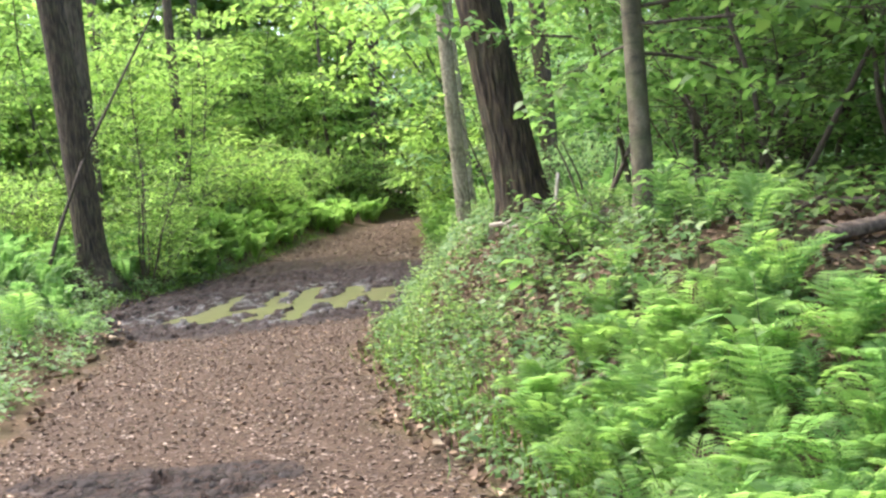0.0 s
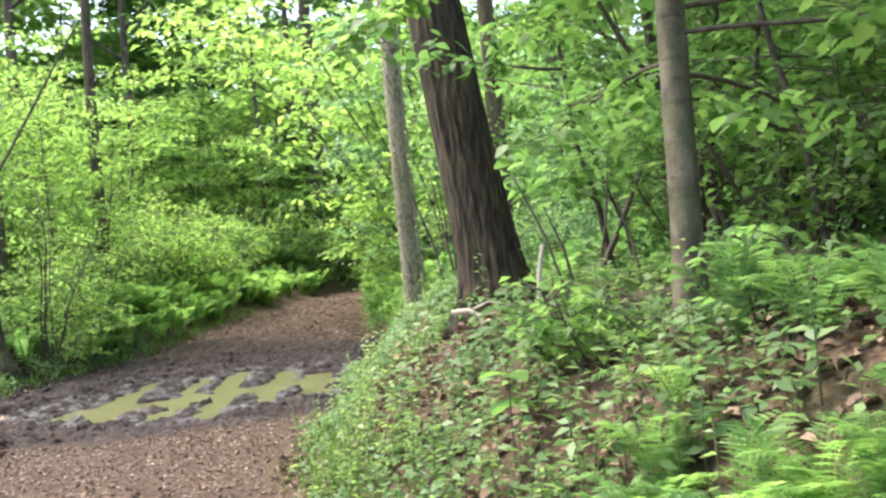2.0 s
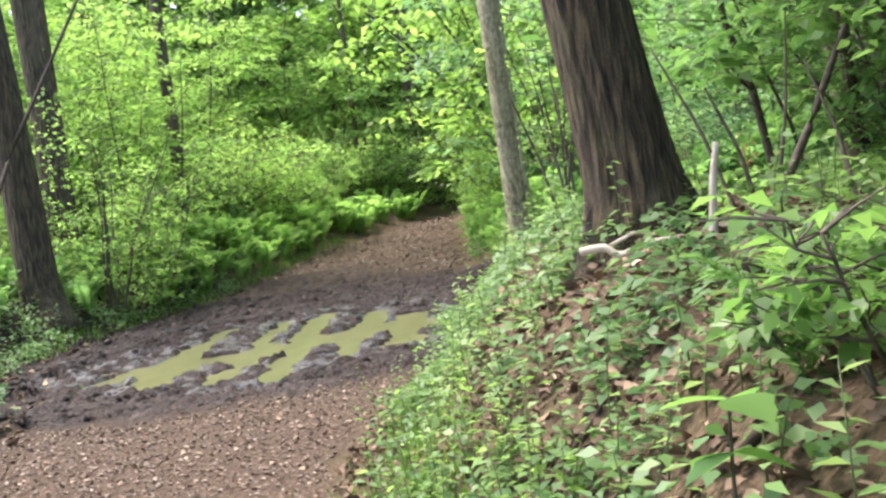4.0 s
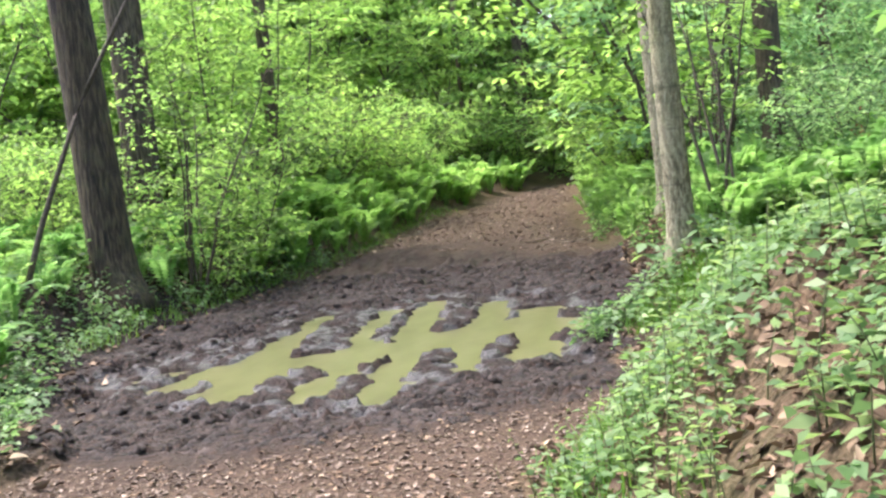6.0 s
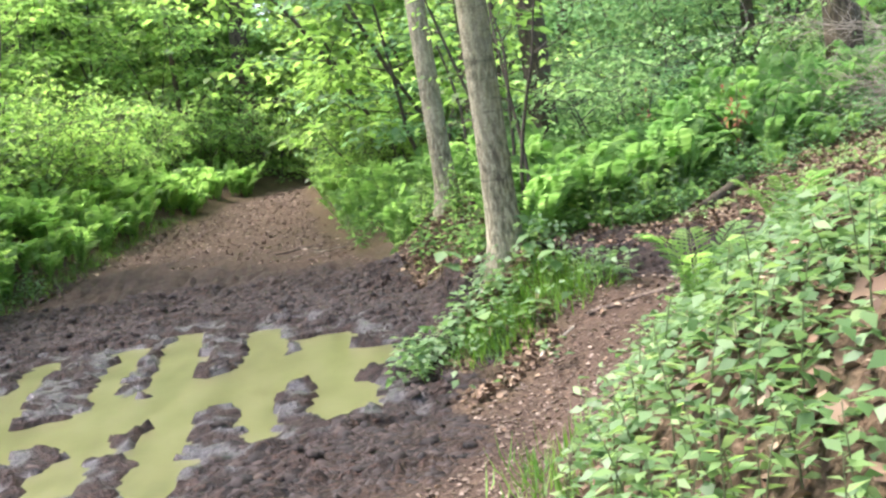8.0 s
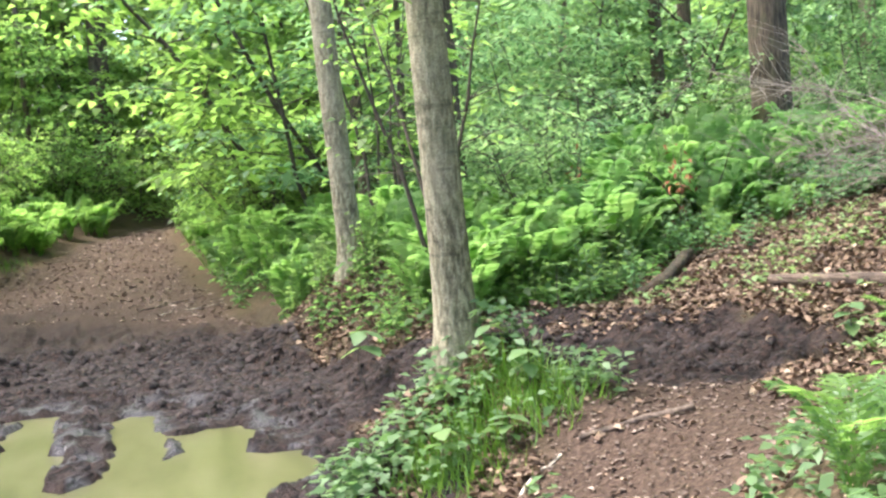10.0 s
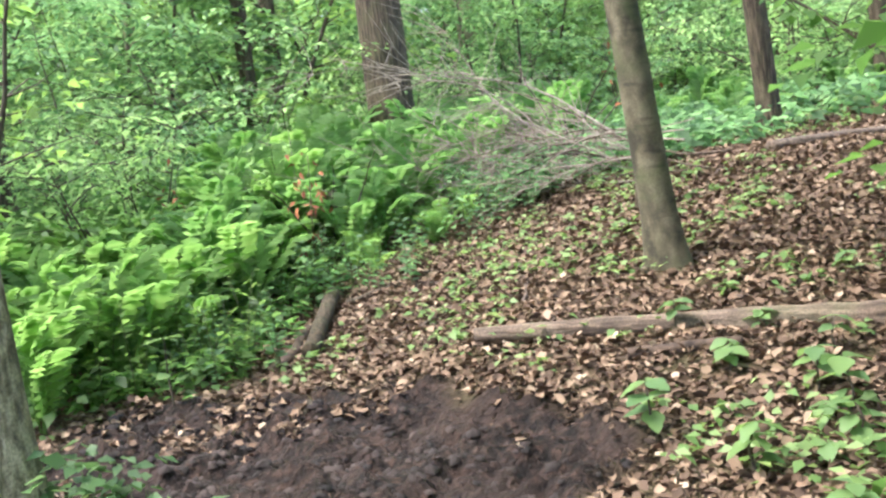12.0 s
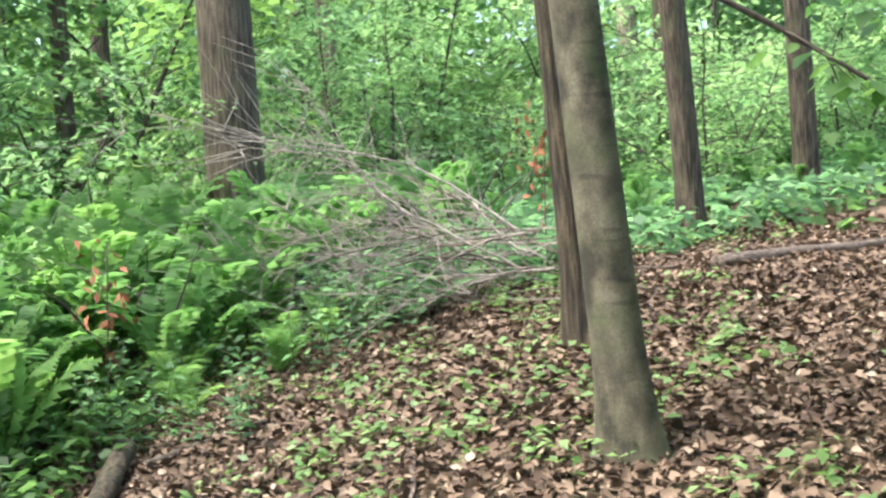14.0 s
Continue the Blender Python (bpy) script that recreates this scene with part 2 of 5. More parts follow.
def ground_material():
    m, nt, b = material("ground_soil")

    def share(name):
        a = nt.nodes.new("ShaderNodeAttribute")
        a.attribute_name = name
        return a.outputs["Fac"]

    fine, coarse = noise_tex(nt, 38, 6), noise_tex(nt, 3.0, 4)
    speck = noise_tex(nt, 120, 3)
    dirt = ramp(nt, fine, ((0.3, (0.038, 0.026, 0.018)), (0.55, (0.08, 0.055, 0.039)), (0.75, (0.14, 0.102, 0.075))))
    dirt = mix(nt, ramp(nt, coarse, ((0.35, (0, 0, 0)), (0.7, (0.6, 0.6, 0.6)))), dirt, (0.062, 0.041, 0.029))
    dirt = mix(nt, ramp(nt, speck, ((0.62, (0, 0, 0)), (0.72, (0.6, 0.6, 0.6)))), dirt, (0.2, 0.145, 0.11))
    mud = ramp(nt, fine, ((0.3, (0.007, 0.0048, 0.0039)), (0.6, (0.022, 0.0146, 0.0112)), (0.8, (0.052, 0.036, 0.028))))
    # Shaded hollows and lit lumps put into the mud colour; bump shares this noise.
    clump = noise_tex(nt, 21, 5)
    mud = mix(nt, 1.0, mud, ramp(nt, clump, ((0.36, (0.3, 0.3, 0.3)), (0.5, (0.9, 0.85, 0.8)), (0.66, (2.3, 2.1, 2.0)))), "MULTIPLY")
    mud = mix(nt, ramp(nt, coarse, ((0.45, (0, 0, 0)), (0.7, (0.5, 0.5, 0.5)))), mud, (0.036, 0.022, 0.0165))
    wet = ramp(nt, fine, ((0.3, (0.012, 0.011, 0.012)), (0.7, (0.05, 0.047, 0.05))))
    duff = ramp(nt, fine, ((0.3, (0.04, 0.027, 0.016)), (0.55, (0.105, 0.072, 0.045)), (0.8, (0.19, 0.138, 0.09))))
    duff = mix(nt, ramp(nt, coarse, ((0.4, (0, 0, 0)), (0.65, (0.45, 0.45, 0.45)))), duff, (0.05, 0.055, 0.022))
    col = mix(nt, share("trail"), duff, dirt)
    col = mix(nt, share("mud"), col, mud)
    col = mix(nt, share("wet"), col, wet)
    nt.links.new(col, b.inputs["Base Color"])
    moist = nt.nodes.new("ShaderNodeMath")
    moist.operation = "MULTIPLY"
    nt.links.new(share("mud"), moist.inputs[0])
    nt.links.new(ramp(nt, noise_tex(nt, 6, 4), ((0.4, (0.15, 0.15, 0.15)), (0.65, (0.26, 0.26, 0.26)))), moist.inputs[1])
    sheen = nt.nodes.new("ShaderNodeMath")
    sheen.operation = "MAXIMUM"
    nt.links.new(share("wet"), sheen.inputs[0])
    nt.links.new(moist.outputs[0], sheen.inputs[1])
    for socket, dry, soaked in (("Roughness", 0.9, 0.32), ("Specular IOR Level", 0.12, 0.5)):
        span = nt.nodes.new("ShaderNodeMapRange")
        nt.links.new(sheen.outputs[0], span.inputs["Value"])
        span.inputs["To Min"].default_value, span.inputs["To Max"].default_value = dry, soaked
        nt.links.new(span.outputs["Result"], b.inputs[socket])
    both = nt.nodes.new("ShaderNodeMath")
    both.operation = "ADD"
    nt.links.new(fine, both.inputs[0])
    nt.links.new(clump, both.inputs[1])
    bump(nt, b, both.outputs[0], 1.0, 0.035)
    return m


def water_material():
    m, nt, b = material("silty_water")
    f = noise_tex(nt, 5, 5, (1, 0.35, 1))
    g = noise_tex(nt, 34, 4)
    col = ramp(nt, f, ((0.3, (0.068, 0.068, 0.026)), (0.5, (0.1, 0.098, 0.042)), (0.75, (0.132, 0.126, 0.062))))
    col = mix(nt, ramp(nt, g, ((0.6, (0, 0, 0)), (0.72, (0.6, 0.6, 0.6)))), col, (0.055, 0.056, 0.022))
    nt.links.new(col, b.inputs["Base Color"])
    b.inputs["Roughness"].default_value = 0.3
    b.inputs["Specular IOR Level"].default_value = 0.35
    bump(nt, b, g, 0.05, 0.004)
    return m


GROUND = ground_material()
WATER = water_material()
OAK_BARK = bark_material("oak_bark", (0.009, 0.006, 0.003), (0.042, 0.0285, 0.0145), (0.098, 0.07, 0.038), 36, 1.0, (1, 1, 0.13), 0.22, 0.3, 0.0, 0.22, 0.05)
GREY_BARK = bark_material("grey_bark", (0.10, 0.086, 0.05), (0.215, 0.188, 0.116), (0.34, 0.305, 0.2), 40, 0.9, (1, 1, 0.35), 0.3, 0.3, 0.35, 0.5)
BEECH_BARK = bark_material("beech_bark", (0.036, 0.032, 0.018), (0.085, 0.073, 0.042), (0.15, 0.13, 0.08), 11, 0.5, (1, 1, 0.7), 0.75, 0.2, 0.38, 0.45)
DARK_BARK = bark_material("dark_bark", (0.022, 0.015, 0.0085), (0.064, 0.046, 0.028), (0.13, 0.099, 0.064), 38, 1.0, (1, 1, 0.14), 0.3, 0.34, 0.0, 0.4, 0.035)
STALK = plain_material("green_stalk", (0.05, 0.07, 0.02), (0.10, 0.12, 0.045), 30, 0.7)
TWIG = plain_material("twig_bark", (0.04, 0.03, 0.02), (0.1, 0.08, 0.055), 30)
DEAD_WOOD = plain_material("dead_wood", (0.05, 0.035, 0.025), (0.18, 0.135, 0.10), 34, 0.95, 1.0)
GREY_WOOD = plain_material("grey_dead_wood", (0.16, 0.135, 0.105), (0.38, 0.33, 0.27), 30, 0.95, 0.7)
LOG_BARK = bark_material("log_bark", (0.03, 0.0205, 0.0135), (0.1, 0.07, 0.048), (0.185, 0.138, 0.098), 24, 1.0, (0.2, 1, 1), 0.3, 0.4, 0.0, 0.5, 0.03, radians(57))
BLEACHED = plain_material("bleached_wood", (0.36, 0.30, 0.22), (0.62, 0.55, 0.44), 18, 0.8)
ROTTEN = plain_material("rotten_wood", (0.025, 0.017, 0.012), (0.11, 0.072, 0.048), 22, 0.95, 1.0)
LEAF = leaf_material("shrub_leaf", (0.095, 0.18, 0.054), (0.15, 0.28, 0.084), (0.225, 0.37, 0.13), 0.74)
# Brighter, yellower green: sunlight on the left side is put into the colour.
LEAF_BRIGHT = leaf_material("sunny_leaf", (0.13, 0.245, 0.06), (0.2, 0.36, 0.095), (0.295, 0.46, 0.15), 0.78)
# Cooler green, paled and blued so that the colour carries haze.
LEAF_HAZY = leaf_material("hazy_leaf", (0.132, 0.255, 0.112), (0.207, 0.365, 0.17), (0.305, 0.47, 0.25), 0.76)
LEAF_BIG = leaf_material("broad_leaf", (0.085, 0.19, 0.05), (0.125, 0.26, 0.074), (0.19, 0.33, 0.11), 0.66)
FERN = leaf_material("fern_green", (0.14, 0.28, 0.08), (0.205, 0.38, 0.118), (0.29, 0.47, 0.175), 0.74, 0.6)
HERB = leaf_material("herb_green", (0.095, 0.185, 0.062), (0.15, 0.265, 0.096), (0.24, 0.36, 0.165), 0.5, 0.5)
GRASS = leaf_material("grass_green", (0.06, 0.15, 0.02), (0.10, 0.22, 0.03), (0.16, 0.29, 0.05), 0.4)
LITTER = island_material("leaf_litter", ((0.0, (0.055, 0.033, 0.019)), (0.4, (0.12, 0.074, 0.044)), (0.8, (0.2, 0.134, 0.083)), (0.96, (0.285, 0.205, 0.135)), (1.0, (0.4, 0.32, 0.225))))
CHIPS = island_material("trail_chips", ((0.0, (0.075, 0.052, 0.037)), (0.6, (0.135, 0.098, 0.072)), (0.9, (0.21, 0.16, 0.122)), (1.0, (0.36, 0.29, 0.23))))
RUST = island_material("rust_leaf", ((0.0, (0.20, 0.07, 0.03)), (1.0, (0.36, 0.14, 0.06))))


# ---------------------------------------------------------------- mesh helpers
def mesh_of(name, verts, faces, mat, smooth_shade=False):
    """A mesh from an array of corners and an array of four-cornered (or three-cornered) faces."""
    verts, faces = np.asarray(verts, np.float32), np.asarray(faces, np.int32)
    me = bpy.data.meshes.new(name)
    k = faces.shape[1]
    me.vertices.add(len(verts))
    me.vertices.foreach_set("co", verts.ravel())
    me.loops.add(faces.size)
    me.loops.foreach_set("vertex_index", faces.ravel())
    me.polygons.add(len(faces))
    me.polygons.foreach_set("loop_start", np.arange(0, faces.size, k, dtype=np.int32))
    me.update(calc_edges=True)
    me.materials.append(mat)
    if smooth_shade:
        me.shade_smooth()
    return me


def part(name, me, parent, label=""):
    ob = new(name, me)
    ob.parent = parent
    return tagged(ob, label)


def thing(name, label, category, group="", kind="", data=None):
    return tagged(new(name, data), label, category, group, kind)


def unit(v):
    return v / np.maximum(np.linalg.norm(v, axis=-1, keepdims=True), 1e-9)


def leaves(points, ways, normals, length, width, bend=0.12):
    """Corners and faces of pointed leaves that start at points, run along ways and face normals."""
    n = len(points)
    ways = unit(np.asarray(ways, float))
    side = unit(np.cross(ways, normals))
    up = np.cross(side, ways)
    L, W = np.broadcast_to(length, n)[:, None], np.broadcast_to(width, n)[:, None]
    mid = points + ways * L * 0.42
    v = np.stack([points, mid + side * W * 0.5 + up * L * bend, points + ways * L - up * L * bend, mid - side * W * 0.5 + up * L * bend], 1).reshape(-1, 3)
    return v, np.arange(4 * n).reshape(n, 4)


def round_leaves(points, ways, normals, length, width, curl=0.2):
    """Rounder leaves, folded along the midrib: two faces each."""
    n = len(points)
    ways = unit(np.asarray(ways, float))
    side = unit(np.cross(ways, normals))
    up = np.cross(side, ways)
    L, W = np.broadcast_to(length, n)[:, None], np.broadcast_to(width, n)[:, None]

    def at(t, w, h):
        return points + ways * L * t + side * W * w + up * L * h * curl

    v = np.stack([at(0, 0, 0), at(0.25, 0.42, 0.8), at(0.68, 0.46, 0.9), at(1.0, 0, 0.25), at(0.6, -0.5, 0.8), at(0.2, -0.4, 0.9)], 1).reshape(-1, 3)
    k = 6 * np.arange(n)[:, None]
    f = np.concatenate([k + np.array([0, 1, 2, 3]), k + np.array([0, 3, 4, 5])])
    return v, f


def broad_leaves(points, ways, normals, length, width, curl=0.1):
    """Broad leaves with a curved outline, folded along the midrib and bent down to the tip."""
    n = len(points)
    ways = unit(np.asarray(ways, float))
    side = unit(np.cross(ways, normals))
    up = np.cross(side, ways)
    L, W = np.broadcast_to(length, n)[:, None], np.broadcast_to(width, n)[:, None]
    rows = []
    for t in np.linspace(0, 1, 7):
        w = math.sin(math.pi * t ** 0.8) ** 0.85 * (1 + 0.12 * math.cos(14 * t)) + 0.02
        for q in (-0.5, 0, 0.5):
            rows.append(points + ways * L * t + side * W * q * w + up * L * curl * (1.2 * abs(q) * w - 1.5 * t * t))
    v = np.stack(rows, 1).reshape(-1, 3)
    one = np.array([[3 * i + j, 3 * i + j + 1, 3 * i + j + 4, 3 * i + j + 3] for i in range(6) for j in range(2)])
    return v, (21 * np.arange(n)[:, None, None] + one[None]).reshape(-1, 4)


def joined(pieces):
    vs, fs, k = [], [], 0
    for v, f in pieces:
        vs.append(v)
        fs.append(f + k)
        k += len(v)
    return np.concatenate(vs), np.concatenate(fs)


def tube(points, radii, sides=6, knob=None):
    """A tapering limb through points, closed at its ends."""
    pts, radii = np.asarray(points, float), np.asarray(radii, float)
    ways = unit(np.gradient(pts, axis=0))
    ref = np.where(np.abs(ways[:, 2:3]) > 0.9, np.array([[1.0, 0, 0]]), np.array([[0, 0, 1.0]]))
    a = unit(np.cross(ways, ref))
    b = np.cross(ways, a)
    ang = np.linspace(0, 2 * np.pi, sides, endpoint=False)
    r = radii[:, None] * np.ones(sides)
    if knob is not None:
        r = r * knob
    ring = pts[:, None] + r[..., None] * (np.cos(ang)[None, :, None] * a[:, None] + np.sin(ang)[None, :, None] * b[:, None])
    n = len(pts)
    v = np.concatenate([ring.reshape(-1, 3), pts[:1], pts[-1:]])
    i, j = np.meshgrid(np.arange(n - 1), np.arange(sides), indexing="ij")
    j2 = (j + 1) % sides
    f = np.stack([i * sides + j, i * sides + j2, (i + 1) * sides + j2, (i + 1) * sides + j], -1).reshape(-1, 4)
    c0, c1, js = n * sides, n * sides + 1, np.arange(sides)
    js2 = (js + 1) % sides
    h0 = np.stack([js2[::2], js[::2], np.full(len(js[::2]), c0), js2[(js[::2] + 1) % sides]], -1) if sides % 2 == 0 else None
    caps = []
    if h0 is not None:
        e = js[::2]
        caps.append(np.stack([np.full(len(e), c0), (e + 2) % sides, (e + 1) % sides, e], -1))
        caps.append(np.stack([np.full(len(e), c1), (n - 1) * sides + e, (n - 1) * sides + (e + 1) % sides, (n - 1) * sides + (e + 2) % sides], -1))
    return v, np.concatenate([f] + caps)


def curve_points(start, way, length, steps, sag=0.0, wobble=0.1, r=None):
    r = r or rng
    p, w = np.array(start, float), unit(np.array(way, float))
    out = [p.copy()]
    for _ in range(steps):
        w = unit(w + r.normal(0, wobble, 3) + np.array([0, 0, -sag]))
        p = p + w * length / steps
        out.append(p.copy())
    return np.array(out)


# ---------------------------------------------------------------- ground and water
def spaced(lo, hi, step, out_lo, out_hi, grow=1.14):
    core = np.arange(lo, hi + step / 2, step)
    up, down, s = [core[-1]], [core[0]], step
    while up[-1] < out_hi:
        s *= grow
        up.append(up[-1] + s)
    s = step
    while down[-1] > out_lo:
        s *= grow
        down.append(down[-1] - s)
    return np.concatenate([down[:0:-1], core, up[1:]])


gx, gy = spaced(-4.0, 3.4, 0.034, -700, 700), spaced(-3.6, 12.6, 0.034, -700, 700)
GX, GY = np.meshgrid(gx, gy)
GZ = height(GX, GY)
nx, ny = len(gx), len(gy)
ii, jj = np.meshgrid(np.arange(ny - 1), np.arange(nx - 1), indexing="ij")
faces = np.stack([ii * nx + jj, ii * nx + jj + 1, (ii + 1) * nx + jj + 1, (ii + 1) * nx + jj], -1).reshape(-1, 4)
ground_mesh = mesh_of("ground", np.stack([GX, GY, GZ], -1).reshape(-1, 3), faces, GROUND, True)
P = puddle(GX, GY)
wetness = (1 - smooth((P - 0.05) / (0.15 + 1.1 * vnoise(GX, GY, 0.6, 51) ** 1.3))) * (0.08 + 0.92 * smooth((vnoise(GX, GY, 0.14, 52) - 0.42) / 0.3))
wetness = wetness * (1 - smooth((np.hypot(GX + 0.9, GY - 7.6) - 4) / 1.5))
for key, value in (("trail", trail_share(GX, GY)), ("mud", mud_share(GX, GY)), ("wet", wetness)):
    at = ground_mesh.attributes.new(key, "FLOAT", "POINT")
    at.data.foreach_set("value", value.ravel().astype(np.float32))
thing("ground", "brown forest floor with a muddy trampled trail", "ground", kind="structure", data=ground_mesh)

wx, wy = np.meshgrid(np.linspace(-3.5, 0.95, 24), np.linspace(4.9, 10.9, 30))
wi, wj = np.meshgrid(np.arange(29), np.arange(23), indexing="ij")
wf = np.stack([wi * 24 + wj, wi * 24 + wj + 1, (wi + 1) * 24 + wj + 1, (wi + 1) * 24 + wj], -1).reshape(-1, 4)
thing("water", "shallow puddle of opaque yellow-green silty water in the mud", "puddle", kind="structure",
      data=mesh_of("water", np.stack([wx, wy, 0 * wx], -1).reshape(-1, 3), wf, WATER, True))


# ---------------------------------------------------------------- trees
def tree(label, x, y, radius, lean=(0.0, 0.0), tall=13.0, bark=GREY_BARK, flare=1.5, sides=20, ridges=0.0, crown=500, leaf=LEAF, seed=1, sink=0.25, first=7.0, bow=0.0, group="forest trees"):
    """A trunk that leans by lean metres per metre of height, with limbs and a crown."""
    r = np.random.default_rng(seed)
    root = thing("tree", label, "tree", group)
    root.location = (x, y, ground_z(x, y))
    hs = np.concatenate([np.linspace(-sink, 0.7, 9), np.linspace(0.9, tall, 26)])
    taper = 1 - 0.62 * (np.clip(hs, 0, None) / tall) ** 1.1
    rad = radius * taper * (1 + (flare - 1) * np.exp(-np.clip(hs, -0.1, None) / 0.16))
    wob = 0.12 * radius
    line = np.stack([lean[0] * hs + bow * np.sin(hs * 0.45) + wob * np.sin(hs * 0.9 + seed), lean[1] * hs + wob * np.cos(hs * 0.7 + seed), hs], 1)
    ang = np.linspace(0, 2 * np.pi, sides, endpoint=False)
    knob = 1 + 0.05 * np.sin(3 * ang[None] + seed + 0.25 * hs[:, None]) + ridges * (0.75 * r.uniform(-1, 1, sides)[None] * np.cos(hs[:, None] * r.uniform(0.3, 0.9, sides)[None] + r.uniform(0, 6, sides)[None]) + 0.5 * r.uniform(-1, 1, (len(hs), sides)))
    roots = np.exp(-np.clip(hs, 0, None) / 0.2)[:, None] * 0.22 * np.maximum(0, np.sin(2.5 * ang[None] + seed))
    v, f = tube(line, rad, sides, knob + roots)
    part("trunk", mesh_of("trunk", v, f, bark, True), root)
    pieces = []
    for k in range(6):
        h = first + (tall - first) * (k + 0.3) / 6
        i = int(np.argmin(np.abs(hs - h)))
        a = 2.4 * k + seed
        pts = curve_points(line[i], (math.cos(a), math.sin(a), 0.55), 2.6 - 0.15 * k, 7, -0.03, 0.12, r)
        lv, lf = tube(pts, np.linspace(0.32, 0.06, 8) * radius, 6)
        part("limb", mesh_of("limb", lv, lf, bark, True), root)
        pieces.append(pts[2:])
    if crown:
        spots = np.concatenate(pieces)
        c = spots[r.integers(0, len(spots), crown)] + r.normal(0, (0.8, 0.8, 0.5), (crown, 3))
        way = unit(r.normal(0, 1, (crown, 3)) * (1, 1, 0.35))
        nrm = unit(np.array([0, 0, 1.0]) + r.normal(0, 0.4, (crown, 3)))
        lv, lf = leaves(c, way, nrm, r.uniform(0.14, 0.24, crown), r.uniform(0.10, 0.16, crown))
        tagged(part("crown", mesh_of("crown", lv, lf, leaf), root), kind="stuff")
    return root


# Oak and beech crowns, out of view, are thickened to shade the right bank.
tree("large leaning oak with deeply furrowed dark brown bark", 1.96, 1.0, 0.19, (-0.125, 0.0), 13, OAK_BARK, 1.42, 84, 0.06, 5200, LEAF, 3)
tree("slender smooth beech with mottled olive-grey bark", 2.42, -2.07, 0.06, (0.0, 0.0), 9, BEECH_BARK, 1.4, 18, 0.0, 1900, LEAF_BIG, 5, first=5.0)
tree("straight grey maple with pale lichened bark beside the muddy trail", 1.5, 7.5, 0.108, (-0.012, 0.0), 12, GREY_BARK, 1.35, 24, 0.015, 315, LEAF, 8)
tree("slim grey-brown maple among saplings", 1.69, 11.75, 0.112, (-0.03, 0.0), 12, GREY_BARK, 1.3, 18, 0.01, 315, LEAF, 9)
tree("thick dark brown trunk behind saplings", 3.42, 14.4, 0.19, (-0.02, 0.0), 13, DARK_BARK, 1.3, 20, 0.02, 180, LEAF, 10)
tree("dark straight trunk rising behind a brush pile", 7.3, 13.9, 0.245, (-0.02, 0.0), 13, DARK_BARK, 1.3, 24, 0.02, 160, LEAF_HAZY, 11)
tree("leaning smooth beech with fluted base on leaf litter", 5.09, 8.2, 0.09, (-0.085, 0.03), 10, BEECH_BARK, 1.28, 22, 0.0, 110, LEAF_BIG, 12)
tree("rough brown trunk close behind a smooth beech", 6.03, 9.19, 0.085, (-0.055, 0.02), 10, OAK_BARK, 1.3, 18, 0.02, 90, LEAF_BIG, 13)
tree("brown trunk leaning above the leafy slope", 9.6, 11.1, 0.11, (-0.07, 0.0), 11, DARK_BARK, 1.3, 16, 0.01, 270, LEAF_HAZY, 14)
tree("straight brown trunk on the leafy slope", 12.4, 11.7, 0.13, (-0.02, 0.0), 12, DARK_BARK, 1.3, 16, 0.01, 270, LEAF_HAZY, 15)
tree("ivy-flecked brown trunk among undergrowth", 7.5, 17.5, 0.11, (0.0, 0.0), 12, DARK_BARK, 1.2, 14, 0.01, 270, LEAF_HAZY, 16)
tree("big brown trunk leaning over the trail bank", -4.38, 9.9, 0.245, (-0.08, 0.0), 13, OAK_BARK, 1.3, 48, 0.04, 405, LEAF_BRIGHT, 17)
tree("grey-brown trunk behind saplings on the bank", -5.35, 13.2, 0.2, (-0.02, 0.0), 13, DARK_BARK, 1.25, 18, 0.01, 315, LEAF_BRIGHT, 18)
tree("grey-brown trunk behind saplings on the bank", -5.75, 14.6, 0.14, (0.01, 0.0), 13, DARK_BARK, 1.25, 16, 0.01, 270, LEAF_BRIGHT, 19)
tree("tall brown trunk deep among bright leaves", -4.65, 17.8, 0.13, (0.0, 0.0), 15, DARK_BARK, 1.2, 16, 0.01, 225, LEAF_BRIGHT, 20, first=9)
tree("thin dark sapling trunk among bright leaves", -2.5, 29.6, 0.085, (-0.01, 0.0), 9, DARK_BARK, 1.2, 10, 0.0, 225, LEAF_BRIGHT, 21, first=5)
tree("dark trunk beyond the end of the trail", -0.9, 31.3, 0.28, (0.0, 0.0), 15, DARK_BARK, 1.2, 16, 0.01, 315, LEAF_BRIGHT, 22, first=9)
tree("dark trunk beyond the end of the trail", -1.7, 33.0, 0.14, (0.0, 0.0), 15, DARK_BARK, 1.2, 12, 0.01, 225, LEAF, 23, first=9)
# Unseen crowns of these thin trunks are made dense to block sky light.
tree("thin dark trunk deep in the thicket", 4.0, 4.4, 0.055, (-0.05, 0.0), 9, DARK_BARK, 1.2, 12, 0.0, 2200, LEAF, 25, first=5)
tree("thin dark trunk deep in the thicket", 5.0, 6.4, 0.06, (0.03, 0.0), 9, DARK_BARK, 1.2, 12, 0.0, 2200, LEAF, 26, first=5)
